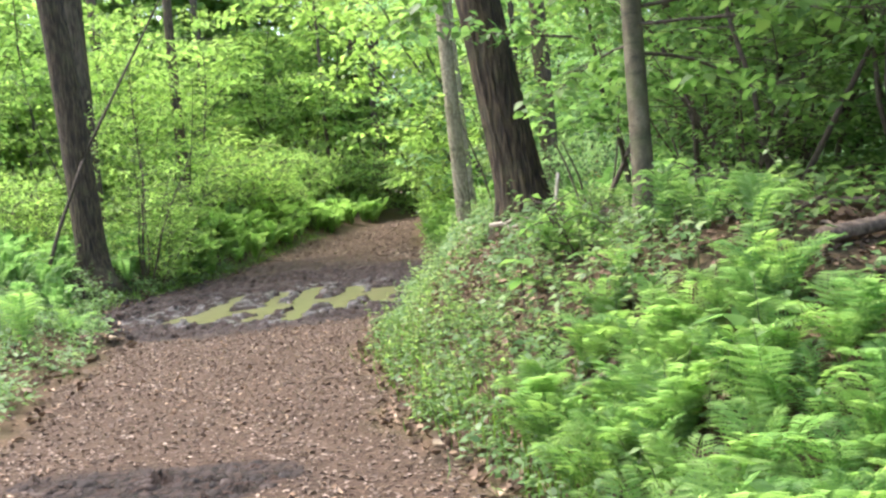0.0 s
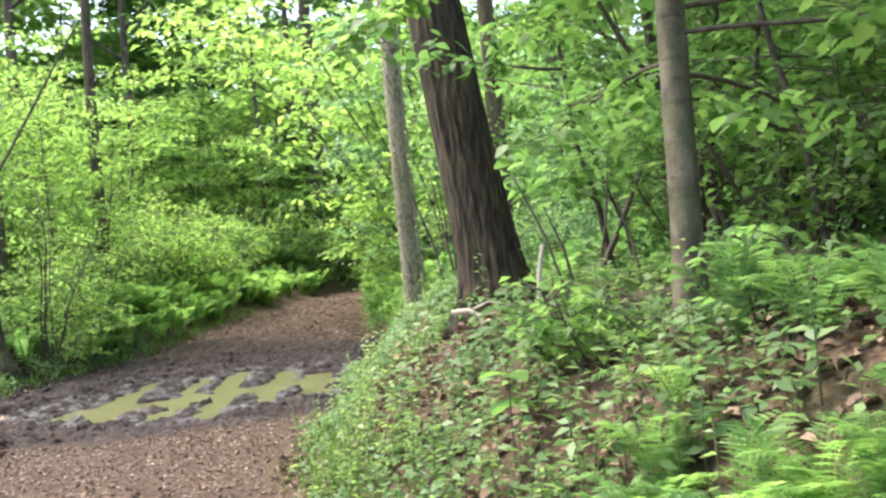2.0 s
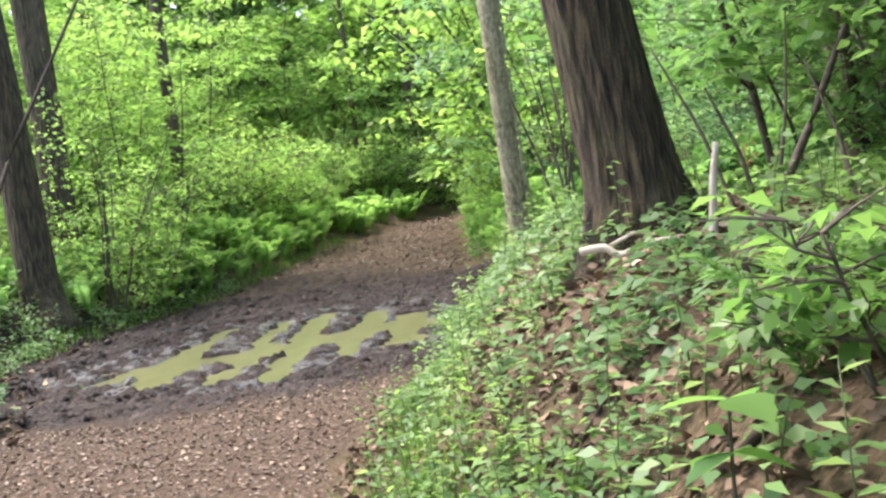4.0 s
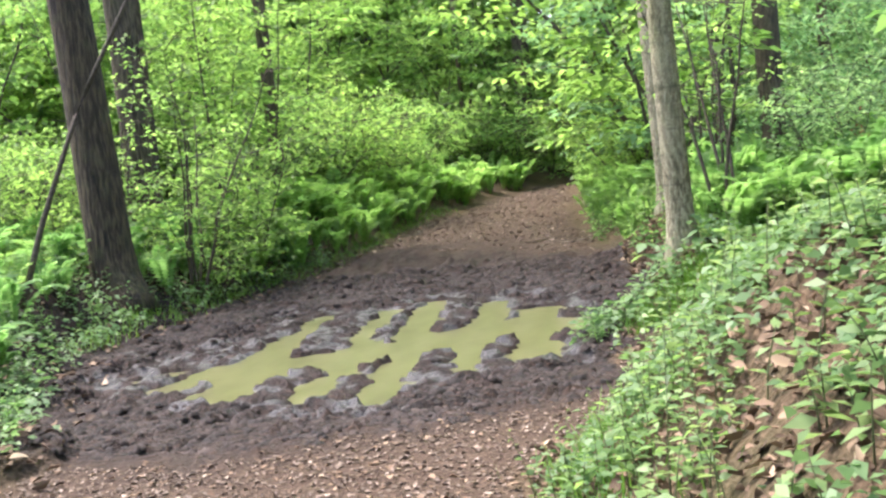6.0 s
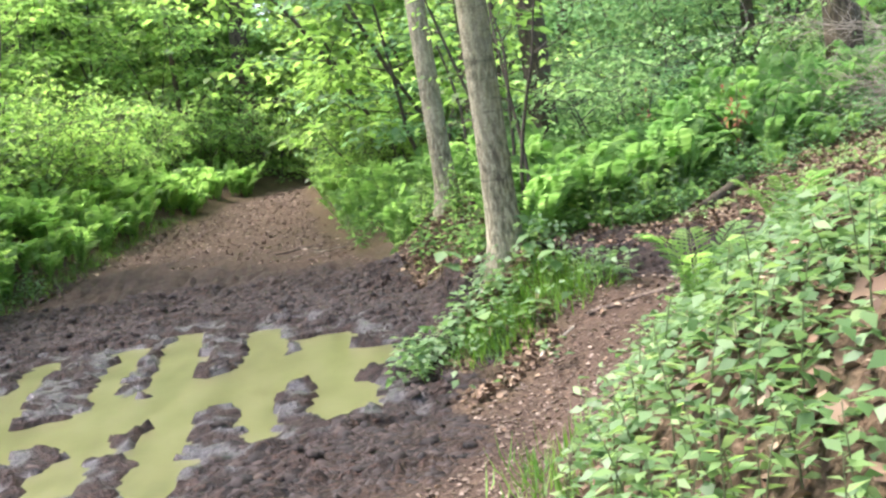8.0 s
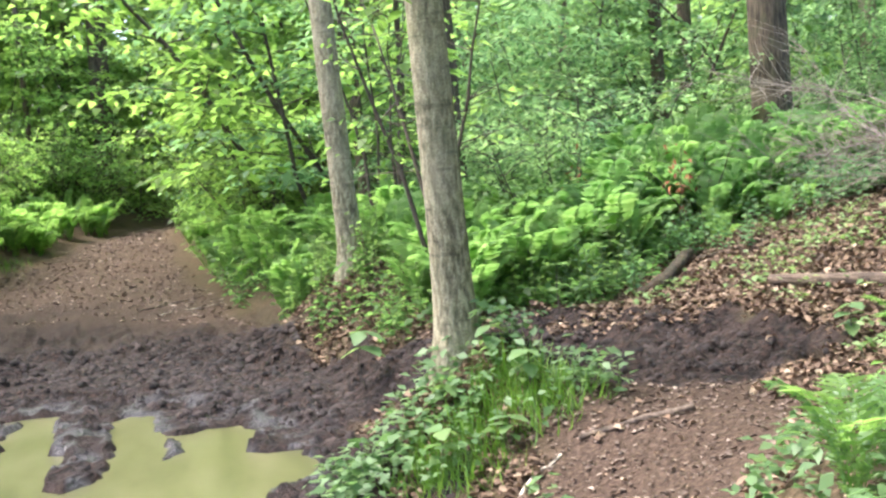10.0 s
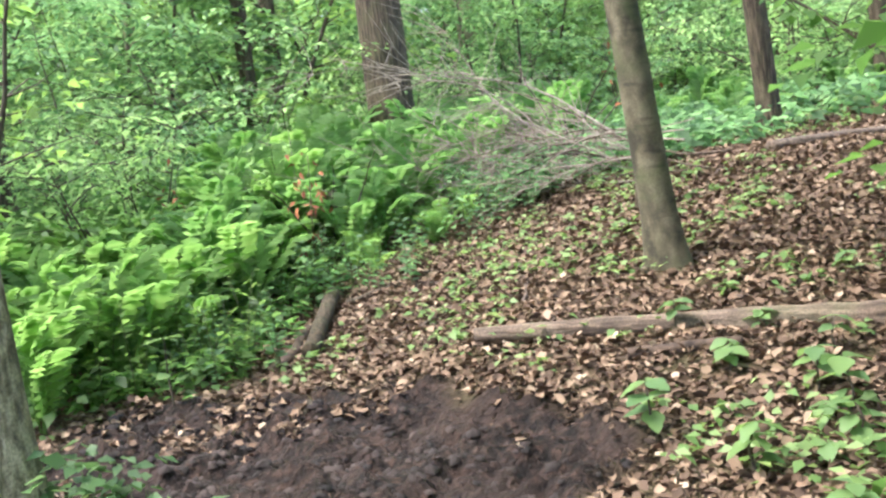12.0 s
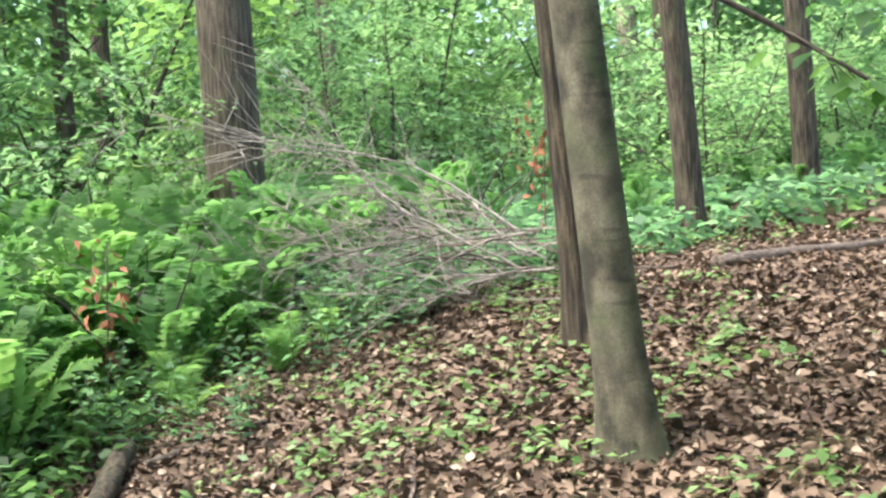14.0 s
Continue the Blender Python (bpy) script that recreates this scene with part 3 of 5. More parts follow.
PLACED = ((7.2, 20.5, 0.1), (9.2, 20.0, 0.13), (5.6, 22.0, 0.12), (11.5, 18.0, 0.15), (15.5, 15.5, 0.17), (18.5, 12.5, 0.16), (14.0, 22.0, 0.2), (4.4, 25.0, 0.18),
          (1.6, 35.0, 0.16), (-7.5, 19.0, 0.18), (-8.6, 26.0, 0.2), (-11.0, 15.0, 0.22), (20.5, 20.0, 0.22), (3.2, 19.0, 0.1), (-7.5, 35.0, 0.2),
          (-9.0, 4.0, 0.2), (9.5, 2.0, 0.2), (7.5, -6.0, 0.2), (-6.0, -8.0, 0.22), (1.0, -18.0, 0.22), (-4.0, -16.0, 0.18), (14.0, 5.0, 0.2))
for k, (px, py, pr) in enumerate(PLACED):
    tree("brown trunk deep in the wood", px, py, pr, (rng.uniform(-0.04, 0.02), 0.0), 14, DARK_BARK if k % 3 else GREY_BARK, 1.2, 12, 0.01, 315, LEAF, 40 + k, first=8)


# ---------------------------------------------------------------- undergrowth
CAMERA_LINE = ((1.34, -12.0), (1.34, -8.5), (1.3, -4.0), (0.7, -1.8), (0.17, 0.0), (0.0, 2.0), (0.74, 4.0), (2.0, 5.75), (2.9, 6.9))


def clear_of_walk(x, y):
    return min(float(capsule(np.array(x), np.array(y), CAMERA_LINE[i], CAMERA_LINE[i + 1], 0, 0)) for i in range(len(CAMERA_LINE) - 1))


def sprays(r, tips, count, spread, size, flat=0.3):
    """Leaves in level sprays round the ends of twigs."""
    c = tips[r.integers(0, len(tips), count)]
    a = r.uniform(0, 2 * np.pi, count)
    q = spread * np.sqrt(r.uniform(0, 1, count))
    off = np.stack([np.cos(a) * q, np.sin(a) * q, r.normal(0, 0.12, count) * spread - 0.25 * q * q / spread], 1)
    way = np.stack([np.cos(a + r.normal(0, 0.6, count)), np.sin(a + r.normal(0, 0.6, count)), r.normal(-0.2, 0.25, count)], 1)
    nrm = unit(np.array([0, 0, 1.0]) + r.normal(0, flat, (count, 3)))
    s = size * r.uniform(0.7, 1.35, count)
    return leaves(c + off, way, nrm, s, s * 0.62)


def shrub(name, label, category, tall, stems, count, size, spread, mat, seed, group, low=0.15, lean=0.3):
    r = np.random.default_rng(seed)
    root = thing(name, label, category, group)
    tips, pieces = [], []
    for k in range(stems):
        a = 2 * np.pi * k / stems + r.uniform(-0.5, 0.5)
        way = (lean * math.cos(a), lean * math.sin(a), 1)
        pts = curve_points((0.06 * math.cos(a), 0.06 * math.sin(a), -0.1), way, tall * r.uniform(0.8, 1.1), 9, 0.0, 0.09, r)
        v, f = tube(pts, np.linspace(0.006 * tall + 0.004, 0.003, 10), 6)
        part("stem", mesh_of("stem", v, f, TWIG, True), root)
        for i in range(2, 10):
            if pts[i][2] < low * tall:
                continue
            for _ in range(2):
                b = r.uniform(0, 2 * np.pi)
                tw = curve_points(pts[i], (math.cos(b), math.sin(b), 0.35), spread * r.uniform(0.7, 1.5), 4, 0.04, 0.15, r)
                pieces.append(tube(tw[::2], np.linspace(0.004 + 0.001 * tall, 0.0015, 3), 3))
                tips += [tw[-1], tw[-2], tw[2]]
    tagged(part("twig_spray", mesh_of("twig_spray", *joined(pieces), TWIG, True), root), kind="stuff")
    v, f = sprays(r, np.array(tips), count, spread * 0.5, size)
    tagged(part("foliage", mesh_of("foliage", v, f, mat), root), kind="stuff")
    return root


def scatter(kinds, spots, lo, hi):
    """Copies of the kinds over the spots; the first of each kind takes a spot itself."""
    used = set()
    for i, (x, y) in enumerate(spots):
        k = int(rng.integers(0, len(kinds)))
        k = i if i < len(kinds) else k
        s = rng.uniform(lo, hi)
        m = Matrix.Translation((x, y, ground_z(x, y))) @ Matrix.Rotation(rng.uniform(0, 6.28), 4, "Z") @ Matrix.Rotation(rng.uniform(-0.08, 0.08), 4, "X")
        if k in used:
            ob = copy_thing(kinds[k], m)
        else:
            used.add(k)
            ob = kinds[k]
            ob.matrix_basis = m
        ob.scale = (s, s, s * rng.uniform(0.9, 1.15))


def spots_in(test, n, box):
    out = []
    tries = 0
    while len(out) < n and tries < n * 60:
        tries += 1
        x, y = rng.uniform(box[0], box[1]), rng.uniform(box[2], box[3])
        if test(x, y):
            out.append((x, y))
    return out


def off_trail(x, y, gap=0.5):
    return (y > 29.5 or x > float(right_edge(y)) + gap or x < float(left_edge(y)) - gap) and clear_of_walk(x, y) > 1.0 + gap


def open_view(x, y):
    """The gap in the undergrowth before the dark trunk and over the brush pile."""
    return float(capsule(np.array(x), np.array(y), (4.2, 9.0), (7.3, 13.4), 1.0, 1.0)) > 0


def sector(x, y):
    """Where the walk looks."""
    return math.atan2(x - 1.0, y + 6.0)


bright = [shrub("sapling", "leafy bright green sapling with thin dark stems", "sapling", 4.6, 2, 1900, 0.115, 0.75, LEAF_BRIGHT, 100 + k, "bright saplings", 0.12) for k in range(3)]
green = [shrub("sapling", "leafy green understory sapling with thin stems", "sapling", 4.0, 2, 1900, 0.105, 0.7, LEAF_HAZY if k else LEAF, 110 + k, "green saplings", 0.12) for k in range(3)]
cool = [shrub("sapling", "cool green sapling in the shade", "sapling", 3.6, 2, 1800, 0.10, 0.7, LEAF_HAZY, 120 + k, "shaded saplings", 0.12) for k in range(3)]
bush = [shrub("shrub", "low green shrub with fine leaves and many thin stems", "shrub", 1.5, 5, 1300, 0.066, 0.4, LEAF_BRIGHT, 130 + k, "low shrubs", 0.1, 0.45) for k in range(3)]
bush_cool = [shrub("shrub", "low shaded shrub with many thin stems", "shrub", 1.5, 5, 1400, 0.065, 0.4, LEAF_HAZY, 140 + k, "shaded shrubs", 0.1, 0.5) for k in range(2)]

FERN_BANK = ((-3.9, 14.0), (-1.2, 26.0))


def bank_gap(x, y):
    return float(capsule(np.array(x), np.array(y), FERN_BANK[0], FERN_BANK[1], 1.3, 1.0))


scatter(bright, spots_in(lambda x, y: off_trail(x, y, 1.2) and x < 1.2 + 0.12 * y and bank_gap(x, y) > 2.4 and not (-6 < x < 3.5 and 24 < y < 29.5) and y > 11.5 and sector(x, y) > -0.62, 140, (-20, 8, 11, 42)), 0.8, 1.9)
scatter(green, spots_in(lambda x, y: off_trail(x, y, 1.2) and y > 9.5 and x > 1.5 and not (x > 2.4 and y < 14 and x < 13) and open_view(x, y), 50, (1, 14, 9, 42)), 0.7, 1.5)
scatter(cool, spots_in(lambda x, y: off_trail(x, y, 1.5) and x > 4.5 and y > 14.0 - 0.15 * x and sector(x, y) < 1.2 and open_view(x, y), 70, (4, 36, 7, 36)), 0.7, 1.6)
scatter(bush, spots_in(lambda x, y: off_trail(x, y, 0.5) and x < 1.8 and y > 10.5 - 0.2 * abs(x) and bank_gap(x, y) > 0.7 and sector(x, y) > -0.7, 90, (-13, 2, 9, 30)), 0.7, 1.5)
scatter(bush_cool, spots_in(lambda x, y: off_trail(x, y, 1.0) and x > 3.0 and y > 12.0 and open_view(x, y), 66, (2.0, 22, 12, 24)), 0.7, 1.5)
# The thicket's shade is put into its colour by a darker leaf material.
scatter([shrub("shrub", "thicket shrub in green darkened for shade, with many thin stems", "shrub", 1.6, 6, 1300, 0.07, 0.42, LEAF_BIG, 145 + k, "thicket shrubs", 0.1, 0.5) for k in range(2)],
        spots_in(lambda x, y: off_trail(x, y, 1.0) and x > 3.4, 40, (3.0, 16, -4, 5.2)), 0.7, 1.5)
scatter(bright, spots_in(lambda x, y: off_trail(x, y, 0.9) and bank_gap(x, y) > 2.4, 10, (-9.5, -3.6, 11.2, 20)), 0.7, 1.2)
# Thicket saplings take the same darker leaf in place of shade.
scatter([shrub("sapling", "slender sapling with layered green leaves", "sapling", 3.4, 2, 1300, 0.10, 0.65, LEAF_BIG, 150 + k, "thicket saplings", 0.2) for k in range(2)],
        spots_in(lambda x, y: off_trail(x, y, 1.1) and x > 3.0 and y < 5.6, 54, (2.6, 13, -4, 5.6)), 0.8, 1.5)
scatter([shrub("sapling", "leafy sapling closing the wood behind", "sapling", 4.0, 2, 900, 0.16, 0.8, LEAF, 160, "rear saplings", 0.1)],
        spots_in(lambda x, y: off_trail(x, y, 2.0) and y < 6 and (x < -5 or y < -11 or x > 12), 60, (-24, 24, -28, 8)), 1.0, 1.8)


young = [shrub("young_tree", "tall young tree with layered bright green leaves", "tree", 8.0, 1, 3000, 0.19, 1.25, LEAF_BRIGHT if k < 2 else LEAF, 180 + k, "young trees", 0.2, 0.06) for k in range(3)]
scatter(young, spots_in(lambda x, y: y > 38, 34, (-26, 14, 38, 54)), 1.0, 1.8)
scatter([shrub("young_tree", "tall young tree with cool green leaves in the shade", "tree", 7.0, 1, 2400, 0.17, 1.2, LEAF_HAZY, 186 + k, "shaded young trees", 0.25, 0.06) for k in range(2)],
        spots_in(lambda x, y: math.hypot(x - 2, y - 6) > 22, 22, (12, 40, 9, 42)), 0.9, 1.5)
scatter([shrub("sapling", "leafy sapling before a tall brown trunk", "sapling", 4.4, 2, 1500, 0.11, 0.7, LEAF_BRIGHT, 188, "bright saplings", 0.15)],
        [(-4.5, 16.2), (-5.2, 17.0), (-5.0, 15.4)], 0.75, 1.0)
scatter([shrub("sapling", "clump of thin dark stems with sparse leaves", "sapling", 3.6, 5, 420, 0.085, 0.5, LEAF_BRIGHT, 190, "stem clumps", 0.3, 0.12)],
        [(-3.95, 11.1), (-5.3, 12.2), (2.35, 13.1), (2.2, 10.4)], 0.7, 1.0)
scatter(bush, [(-3.9, 11.6), (-4.3, 12.6), (-3.9, 13.4), (-5.6, 11.0), (-6.3, 10.2), (-7.0, 11.8), (-4.6, 15.0), (-6.2, 13.0)], 0.8, 1.25)


scatter([shrub("shrub", "rounded pale green shrub behind the fern bank", "shrub", 1.7, 6, 1700, 0.07, 0.42, LEAF_BRIGHT, 170 + k, "pale shrubs", 0.05, 0.5) for k in range(2)],
        spots_in(lambda x, y: (y > 28.6 or x > float(right_edge(y)) + 1.2 or bank_gap(x, y) > 0.1) and x < 4 and (x > 1 or y > 24 or bank_gap(x, y) < 2.5) and not (float(left_edge(y)) - 0.3 < x < float(right_edge(y)) + 0.3 and y < 28.6), 46, (-9, 4, 19, 33)), 0.8, 1.5)


def far_woods():
    """The wood beyond: leaves in layered sprays and trunks, thinning upward."""
    r = np.random.default_rng(300)
    n = 118000
    a = r.uniform(-0.75, 1.35, n)
    d = r.uniform(44, 54, n)
    x, y = 1 + np.sin(a) * d, -6 + np.cos(a) * d
    z = height(x, y) + 24 * r.uniform(0, 1, n) ** 1.05
    keep = vnoise(a * 40, z * 1.2, 2.0, 61) + 0.5 * vnoise(a * 40, z * 2, 0.8, 62) > 0.5 - 0.3 * (z < 6)
    keep &= ~((vnoise(a * 30, z, 3.0, 63) > 0.8) & (z > 9))
    c = np.stack([x, y, z], 1)[keep]
    m = len(c)
    way = unit(r.normal(0, 1, (m, 3)) * (1, 1, 0.4))
    nrm = unit(np.array([0, 0, 1.0]) + r.normal(0, 0.5, (m, 3)))
    s = r.uniform(0.35, 0.8, m)
    v, f = leaves(c, way, nrm, s, s * 0.7)
    thing("far_woods", "distant bright green wood of layered leaves", "woods", kind="stuff", data=mesh_of("far_woods", v, f, LEAF_BRIGHT))


far_woods()


# ---------------------------------------------------------------- ferns
def frond(r, length, pairs=20, droop=0.55, width=0.17):
    """One arching frond from the origin along +x: a stalk with tapering, slightly drooping leaflets."""
    t = np.linspace(0, 1, 12)
    stalk = np.stack([length * (t - 0.22 * t ** 3), 0.03 * length * np.sin(3 * t + r.uniform(0, 6)), length * (0.62 * t - droop * t ** 2.4)], 1)
    pieces = [tube(stalk[::2], np.linspace(0.0045, 0.001, 6) * (length / 0.6), 3)]
    u = np.linspace(0.16, 0.985, pairs)
    c = np.stack([np.interp(u, t, stalk[:, k]) for k in range(3)], 1)
    ahead = unit(np.stack([np.interp(u, t, np.gradient(stalk[:, k])) for k in range(3)], 1))
    wide = width * length * np.sin(np.pi * np.clip(0.12 + 0.88 * (1 - u), 0, 1) ** 0.85) ** 0.8 + 0.01
    for side in (-1, 1):
        out = np.array([0, side, 0.0]) * 0.95 + ahead * 0.32 + np.array([0, 0, -0.12]) + r.normal(0, 0.05, (pairs, 3))
        nrm = unit(np.cross(ahead, np.array([0, side, 0.0])) * side + r.normal(0, 0.1, (pairs, 3)))
        nrm = np.where(nrm[:, 2:3] < 0, -nrm, nrm)
        pieces.append(leaves(c, out, nrm, wide * 1.15, 0.95 * length / pairs, 0.06))
    return joined(pieces)


def lacy_frond(r, pairs=15, droop=0.5, width=0.2):
    """A frond of unit length whose leaflets are divided again into small lobes."""
    t = np.linspace(0, 1, 10)
    stalk = np.stack([t - 0.2 * t ** 3, 0.03 * np.sin(3 * t + r.uniform(0, 6)), 0.62 * t - droop * t ** 2.4], 1)
    pieces = [tube(stalk[::3], np.linspace(0.007, 0.002, 4), 3)]
    u = np.linspace(0.14, 0.98, pairs)
    c = np.stack([np.interp(u, t, stalk[:, k]) for k in range(3)], 1)
    ahead = unit(np.stack([np.interp(u, t, np.gradient(stalk[:, k])) for k in range(3)], 1))
    wide = width * np.sin(np.pi * np.clip(0.1 + 0.9 * (1 - u), 0, 1) ** 0.85) ** 0.8 + 0.012
    for side in (-1, 1):
        out = unit(np.array([0, side, 0.0]) + ahead * 0.35 + np.array([0, 0, -0.1]) + r.normal(0, 0.06, (pairs, 3)))
        nrm = unit(np.cross(ahead, np.array([0, side, 0.0])) * side + r.normal(0, 0.12, (pairs, 3)))
        nrm = np.where(nrm[:, 2:3] < 0, -nrm, nrm)
        for f in (0.18, 0.42, 0.66):
            size = 0.034 - 0.014 * f
            start = c + out * wide[:, None] * f - np.array([0, 0, 1.0]) * wide[:, None] * 0.12 * f * f
            for turn in (-1, 1):
                way = out * 0.7 + ahead * turn + r.normal(0, 0.08, (pairs, 3))
                pieces.append(leaves(start, way, nrm, size, size * 0.55, 0.05))
        pieces.append(leaves(c, out, nrm, wide * 1.1, 0.026, 0.04))
    return joined(pieces)


def turned(v, az, tilt):
    ca, sa, ct, st = math.cos(az), math.sin(az), math.cos(tilt), math.sin(tilt)
    x, z = v[:, 0] * ct - v[:, 2] * st, v[:, 0] * st + v[:, 2] * ct
    return np.stack([x * ca - v[:, 1] * sa, x * sa + v[:, 1] * ca, z], 1)


def fern(seed, length, fronds, meshes):
    r = np.random.default_rng(seed)
    root = thing("fern", "bright green fern with arching feathery fronds", "fern", "trailside ferns")
    for k in range(fronds):
        ob = part("frond", meshes[k % len(meshes)], root)
        s = length * r.uniform(0.75, 1.15)
        ob.matrix_basis = Matrix.Rotation(2.39996 * k + r.uniform(-0.3, 0.3), 4, "Z") @ Matrix.Rotation(-r.uniform(0.45, 1.2), 4, "Y") @ Matrix.Diagonal((s, s, s, 1))
    return root


frond_meshes = [mesh_of("frond", *lacy_frond(np.random.default_rng(500 + k), 15, 0.36 + 0.1 * k, 0.21), FERN) for k in range(3)]
ferns = [fern(510 + k, 0.62, 6, frond_meshes) for k in range(4)]


def fern_zone(x, y):
    d = x - float(right_edge(y))
    if clear_of_walk(x, y) < 0.5:
        return False
    if y < -2.9:
        return 0.02 < d < 0.75 + 0.45 * (-2.9 - y) and d < 2.0 and rng.uniform() < 1.15 - 0.45 * d and math.hypot(x - 2.42, y + 2.07) > 0.3
    return 0.15 < d < 2.0 and -2.9 < y < 5.0 and not -1.6 < y < 2.2 and rng.uniform() < 0.025


scatter(ferns, spots_in(fern_zone, 230, (0.6, 4.6, -7.2, 5.0)), 0.42, 0.72)
scatter(ferns, spots_in(lambda x, y: y > 10.3 + 0.12 * (x - 3.6) and math.hypot(x - 4.1, y - 10.2) > 0.7, 40, (3.2, 6.3, 10.2, 11.8)), 0.4, 0.7)
scatter(ferns, [(1.14, 5.5), (1.32, 4.15), (1.1, 3.55), (1.54, -0.55), (2.15, -2.75), (2.55, -3.0), (2.0, -3.1), (2.4, -2.65), (2.65, -3.4), (2.85, -2.8), (2.05, -3.6)], 0.5, 0.72)
scatter(ferns, [(2.25, -2.5), (2.62, -2.35), (2.8, -2.65), (2.45, -3.05)], 0.7, 0.85)
scatter(ferns, spots_in(lambda x, y: x < float(left_edge(y)) - 0.3, 26, (-5.5, -2, -2, 9)), 0.7, 1.1)


def fern_stuff(name, label, spots, lo, hi, seed):
    """A bank of ferns that grow into one another."""
    r = np.random.default_rng(seed)
    base = [frond(np.random.default_rng(seed + k), 1.0, 14, 0.3 + 0.09 * k, 0.16) for k in range(4)]
    pieces = []
    zs = height(np.array([s[0] for s in spots]), np.array([s[1] for s in spots]))
    for (x, y), z in zip(spots, zs):
        s = r.uniform(lo, hi)
        for k in range(6):
            v, f = base[int(r.integers(0, 4))]
            pieces.append((turned(v, 2.4 * k + r.uniform(-0.3, 0.3), r.uniform(0.6, 1.35)) * s * r.uniform(0.75, 1.15) + (x, y, z), f))
    thing(name, label, "ferns", kind="stuff", data=mesh_of(name, *joined(pieces), FERN))


fern_stuff("fern_bank", "sunlit bank of dense yellow-green ferns beside the trail",
           spots_in(lambda x, y: x < float(left_edge(y)) - 0.15 and bank_gap(x, y) < 0.1, 230, (-8, 1, 12, 28)), 0.5, 0.85, 600)
fern_stuff("fern_bank", "green ferns at the trail's bend",
           spots_in(lambda x, y: 0.1 < x - float(right_edge(y)) < 1.3, 110, (0.4, 3, 12.5, 28)), 0.4, 0.7, 610)
fern_stuff("fern_bank", "bright ferns filling the hollow behind the maples",
           spots_in(lambda x, y: off_trail(x, y, 0.8) and y > 9.2 + 0.9 * max(0, x - 2.2) and x < 6.2 and math.hypot(x - 1.5, y - 7.5) > 0.7, 190, (1.4, 6.6, 8.6, 15)), 0.6, 0.95, 620)
fern_stuff("fern_bank", "fresh ferns round the brush pile",
           spots_in(lambda x, y: y > 10.5 + 0.33 * (x - 3.4) and math.hypot(x - 4.2, y - 10.4) > 0.6 and math.hypot(x - 6.3, y - 10.9) > 0.75 and math.hypot(x - 7.3, y - 13.9) > 0.4, 190, (3.3, 8.5, 10.1, 16)), 0.55, 0.95, 630)
fern_stuff("fern_bank", "dark green ferns under the bank's saplings",
           spots_in(lambda x, y: 0.35 < float(left_edge(y)) - x < 2.6, 110, (-7, -2, 5.5, 15)), 0.45, 0.8, 650)
fern_stuff("fern_bank", "shaded ferns scattered along the far slope",
           spots_in(lambda x, y: x > 5.5 and y > 12.0 - 0.1 * (x - 5), 120, (5.5, 15, 9, 20)), 0.4, 0.7, 640)


# ---------------------------------------------------------------- low plants, grass and litter
def low_plants(name, label, test, n, box, size, tall, mat, seed, per=7):
    r = np.random.default_rng(seed)
    x, y = r.uniform(box[0], box[1], n), r.uniform(box[2], box[3], n)
    keep = test(x, y) & (vnoise(x, y, 0.9, seed) + 0.35 * r.uniform(-1, 1, n) > 0.42)
    x, y = x[keep], y[keep]
    z = height(x, y)
    k = np.repeat(np.arange(len(x)), per)
    a = r.uniform(0, 2 * np.pi, len(k))
    h = tall * r.uniform(0.15, 1, len(k))
    s = size * r.uniform(0.6, 1.4, len(k))
    c = np.stack([x[k] + np.cos(a) * 0.35 * s + r.normal(0, 0.03, len(k)), y[k] + np.sin(a) * 0.35 * s + r.normal(0, 0.03, len(k)), z[k] + h], 1)
    way = np.stack([np.cos(a), np.sin(a), r.normal(-0.1, 0.3, len(k))], 1)
    nrm = unit(np.array([0, 0, 1.0]) + r.normal(0, 0.35, (len(k), 3)))
    thing(name, label, "plants", kind="stuff", data=mesh_of(name, *(round_leaves(c, way, nrm, s, s * 0.7, 0.1) if size < 0.05 else leaves(c, way, nrm, s, s * 0.62, 0.08)), mat))


def right_of(x, y, lo, hi):
    d = x - right_edge(y)
    return (d > lo) & (d < hi)


def left_of(x, y, lo, hi):
    e = left_edge(y) - x
    return (e > lo) & (e < hi)


def off_branch(x, y):
    return trail_share(x, y) < 0.35


low_plants("groundcover", "pale green low plants along the trail's bank", lambda x, y: right_of(x, y, 0.02, 1.5) & off_branch(x, y) & (np.hypot(x - 1.7, y - 0.4) > 0.33) & (vnoise(x, y, 0.35, 76) > 0.28), 12000, (0.3, 4, -8, 5.2), 0.052, 0.15, HERB, 700, 6)
low_plants("groundcover", "low green plants on the bank", lambda x, y: left_of(x, y, -0.05, 1.8), 9000, (-6, -1.2, -3, 15), 0.06, 0.22, HERB, 701)
low_plants("groundcover", "green plants round the maple's foot", lambda x, y: (np.hypot((x - 1.35) / 0.75, (y - 6.75) / 0.8) < 1), 900, (0.5, 2.2, 5.8, 7.7), 0.06, 0.2, HERB, 702)
low_plants("groundcover", "low green plants under the maples", lambda x, y: right_of(x, y, -0.1, 4.0) & (mud_share(x, y) < 0.2) & (y > 8.5 + 0.85 * np.clip(x - 2, 0, 9)), 6000, (0.8, 6, 8.5, 20), 0.075, 0.22, LEAF, 703)
low_plants("groundcover", "sparse seedlings among the leaf litter", lambda x, y: (y < 14) & off_branch(x, y) & (mud_share(x, y) < 0.2) & (vnoise(x, y, 0.5, 71) > 0.42), 6000, (2.4, 11, 5.0, 13), 0.05, 0.09, HERB, 704, 5)
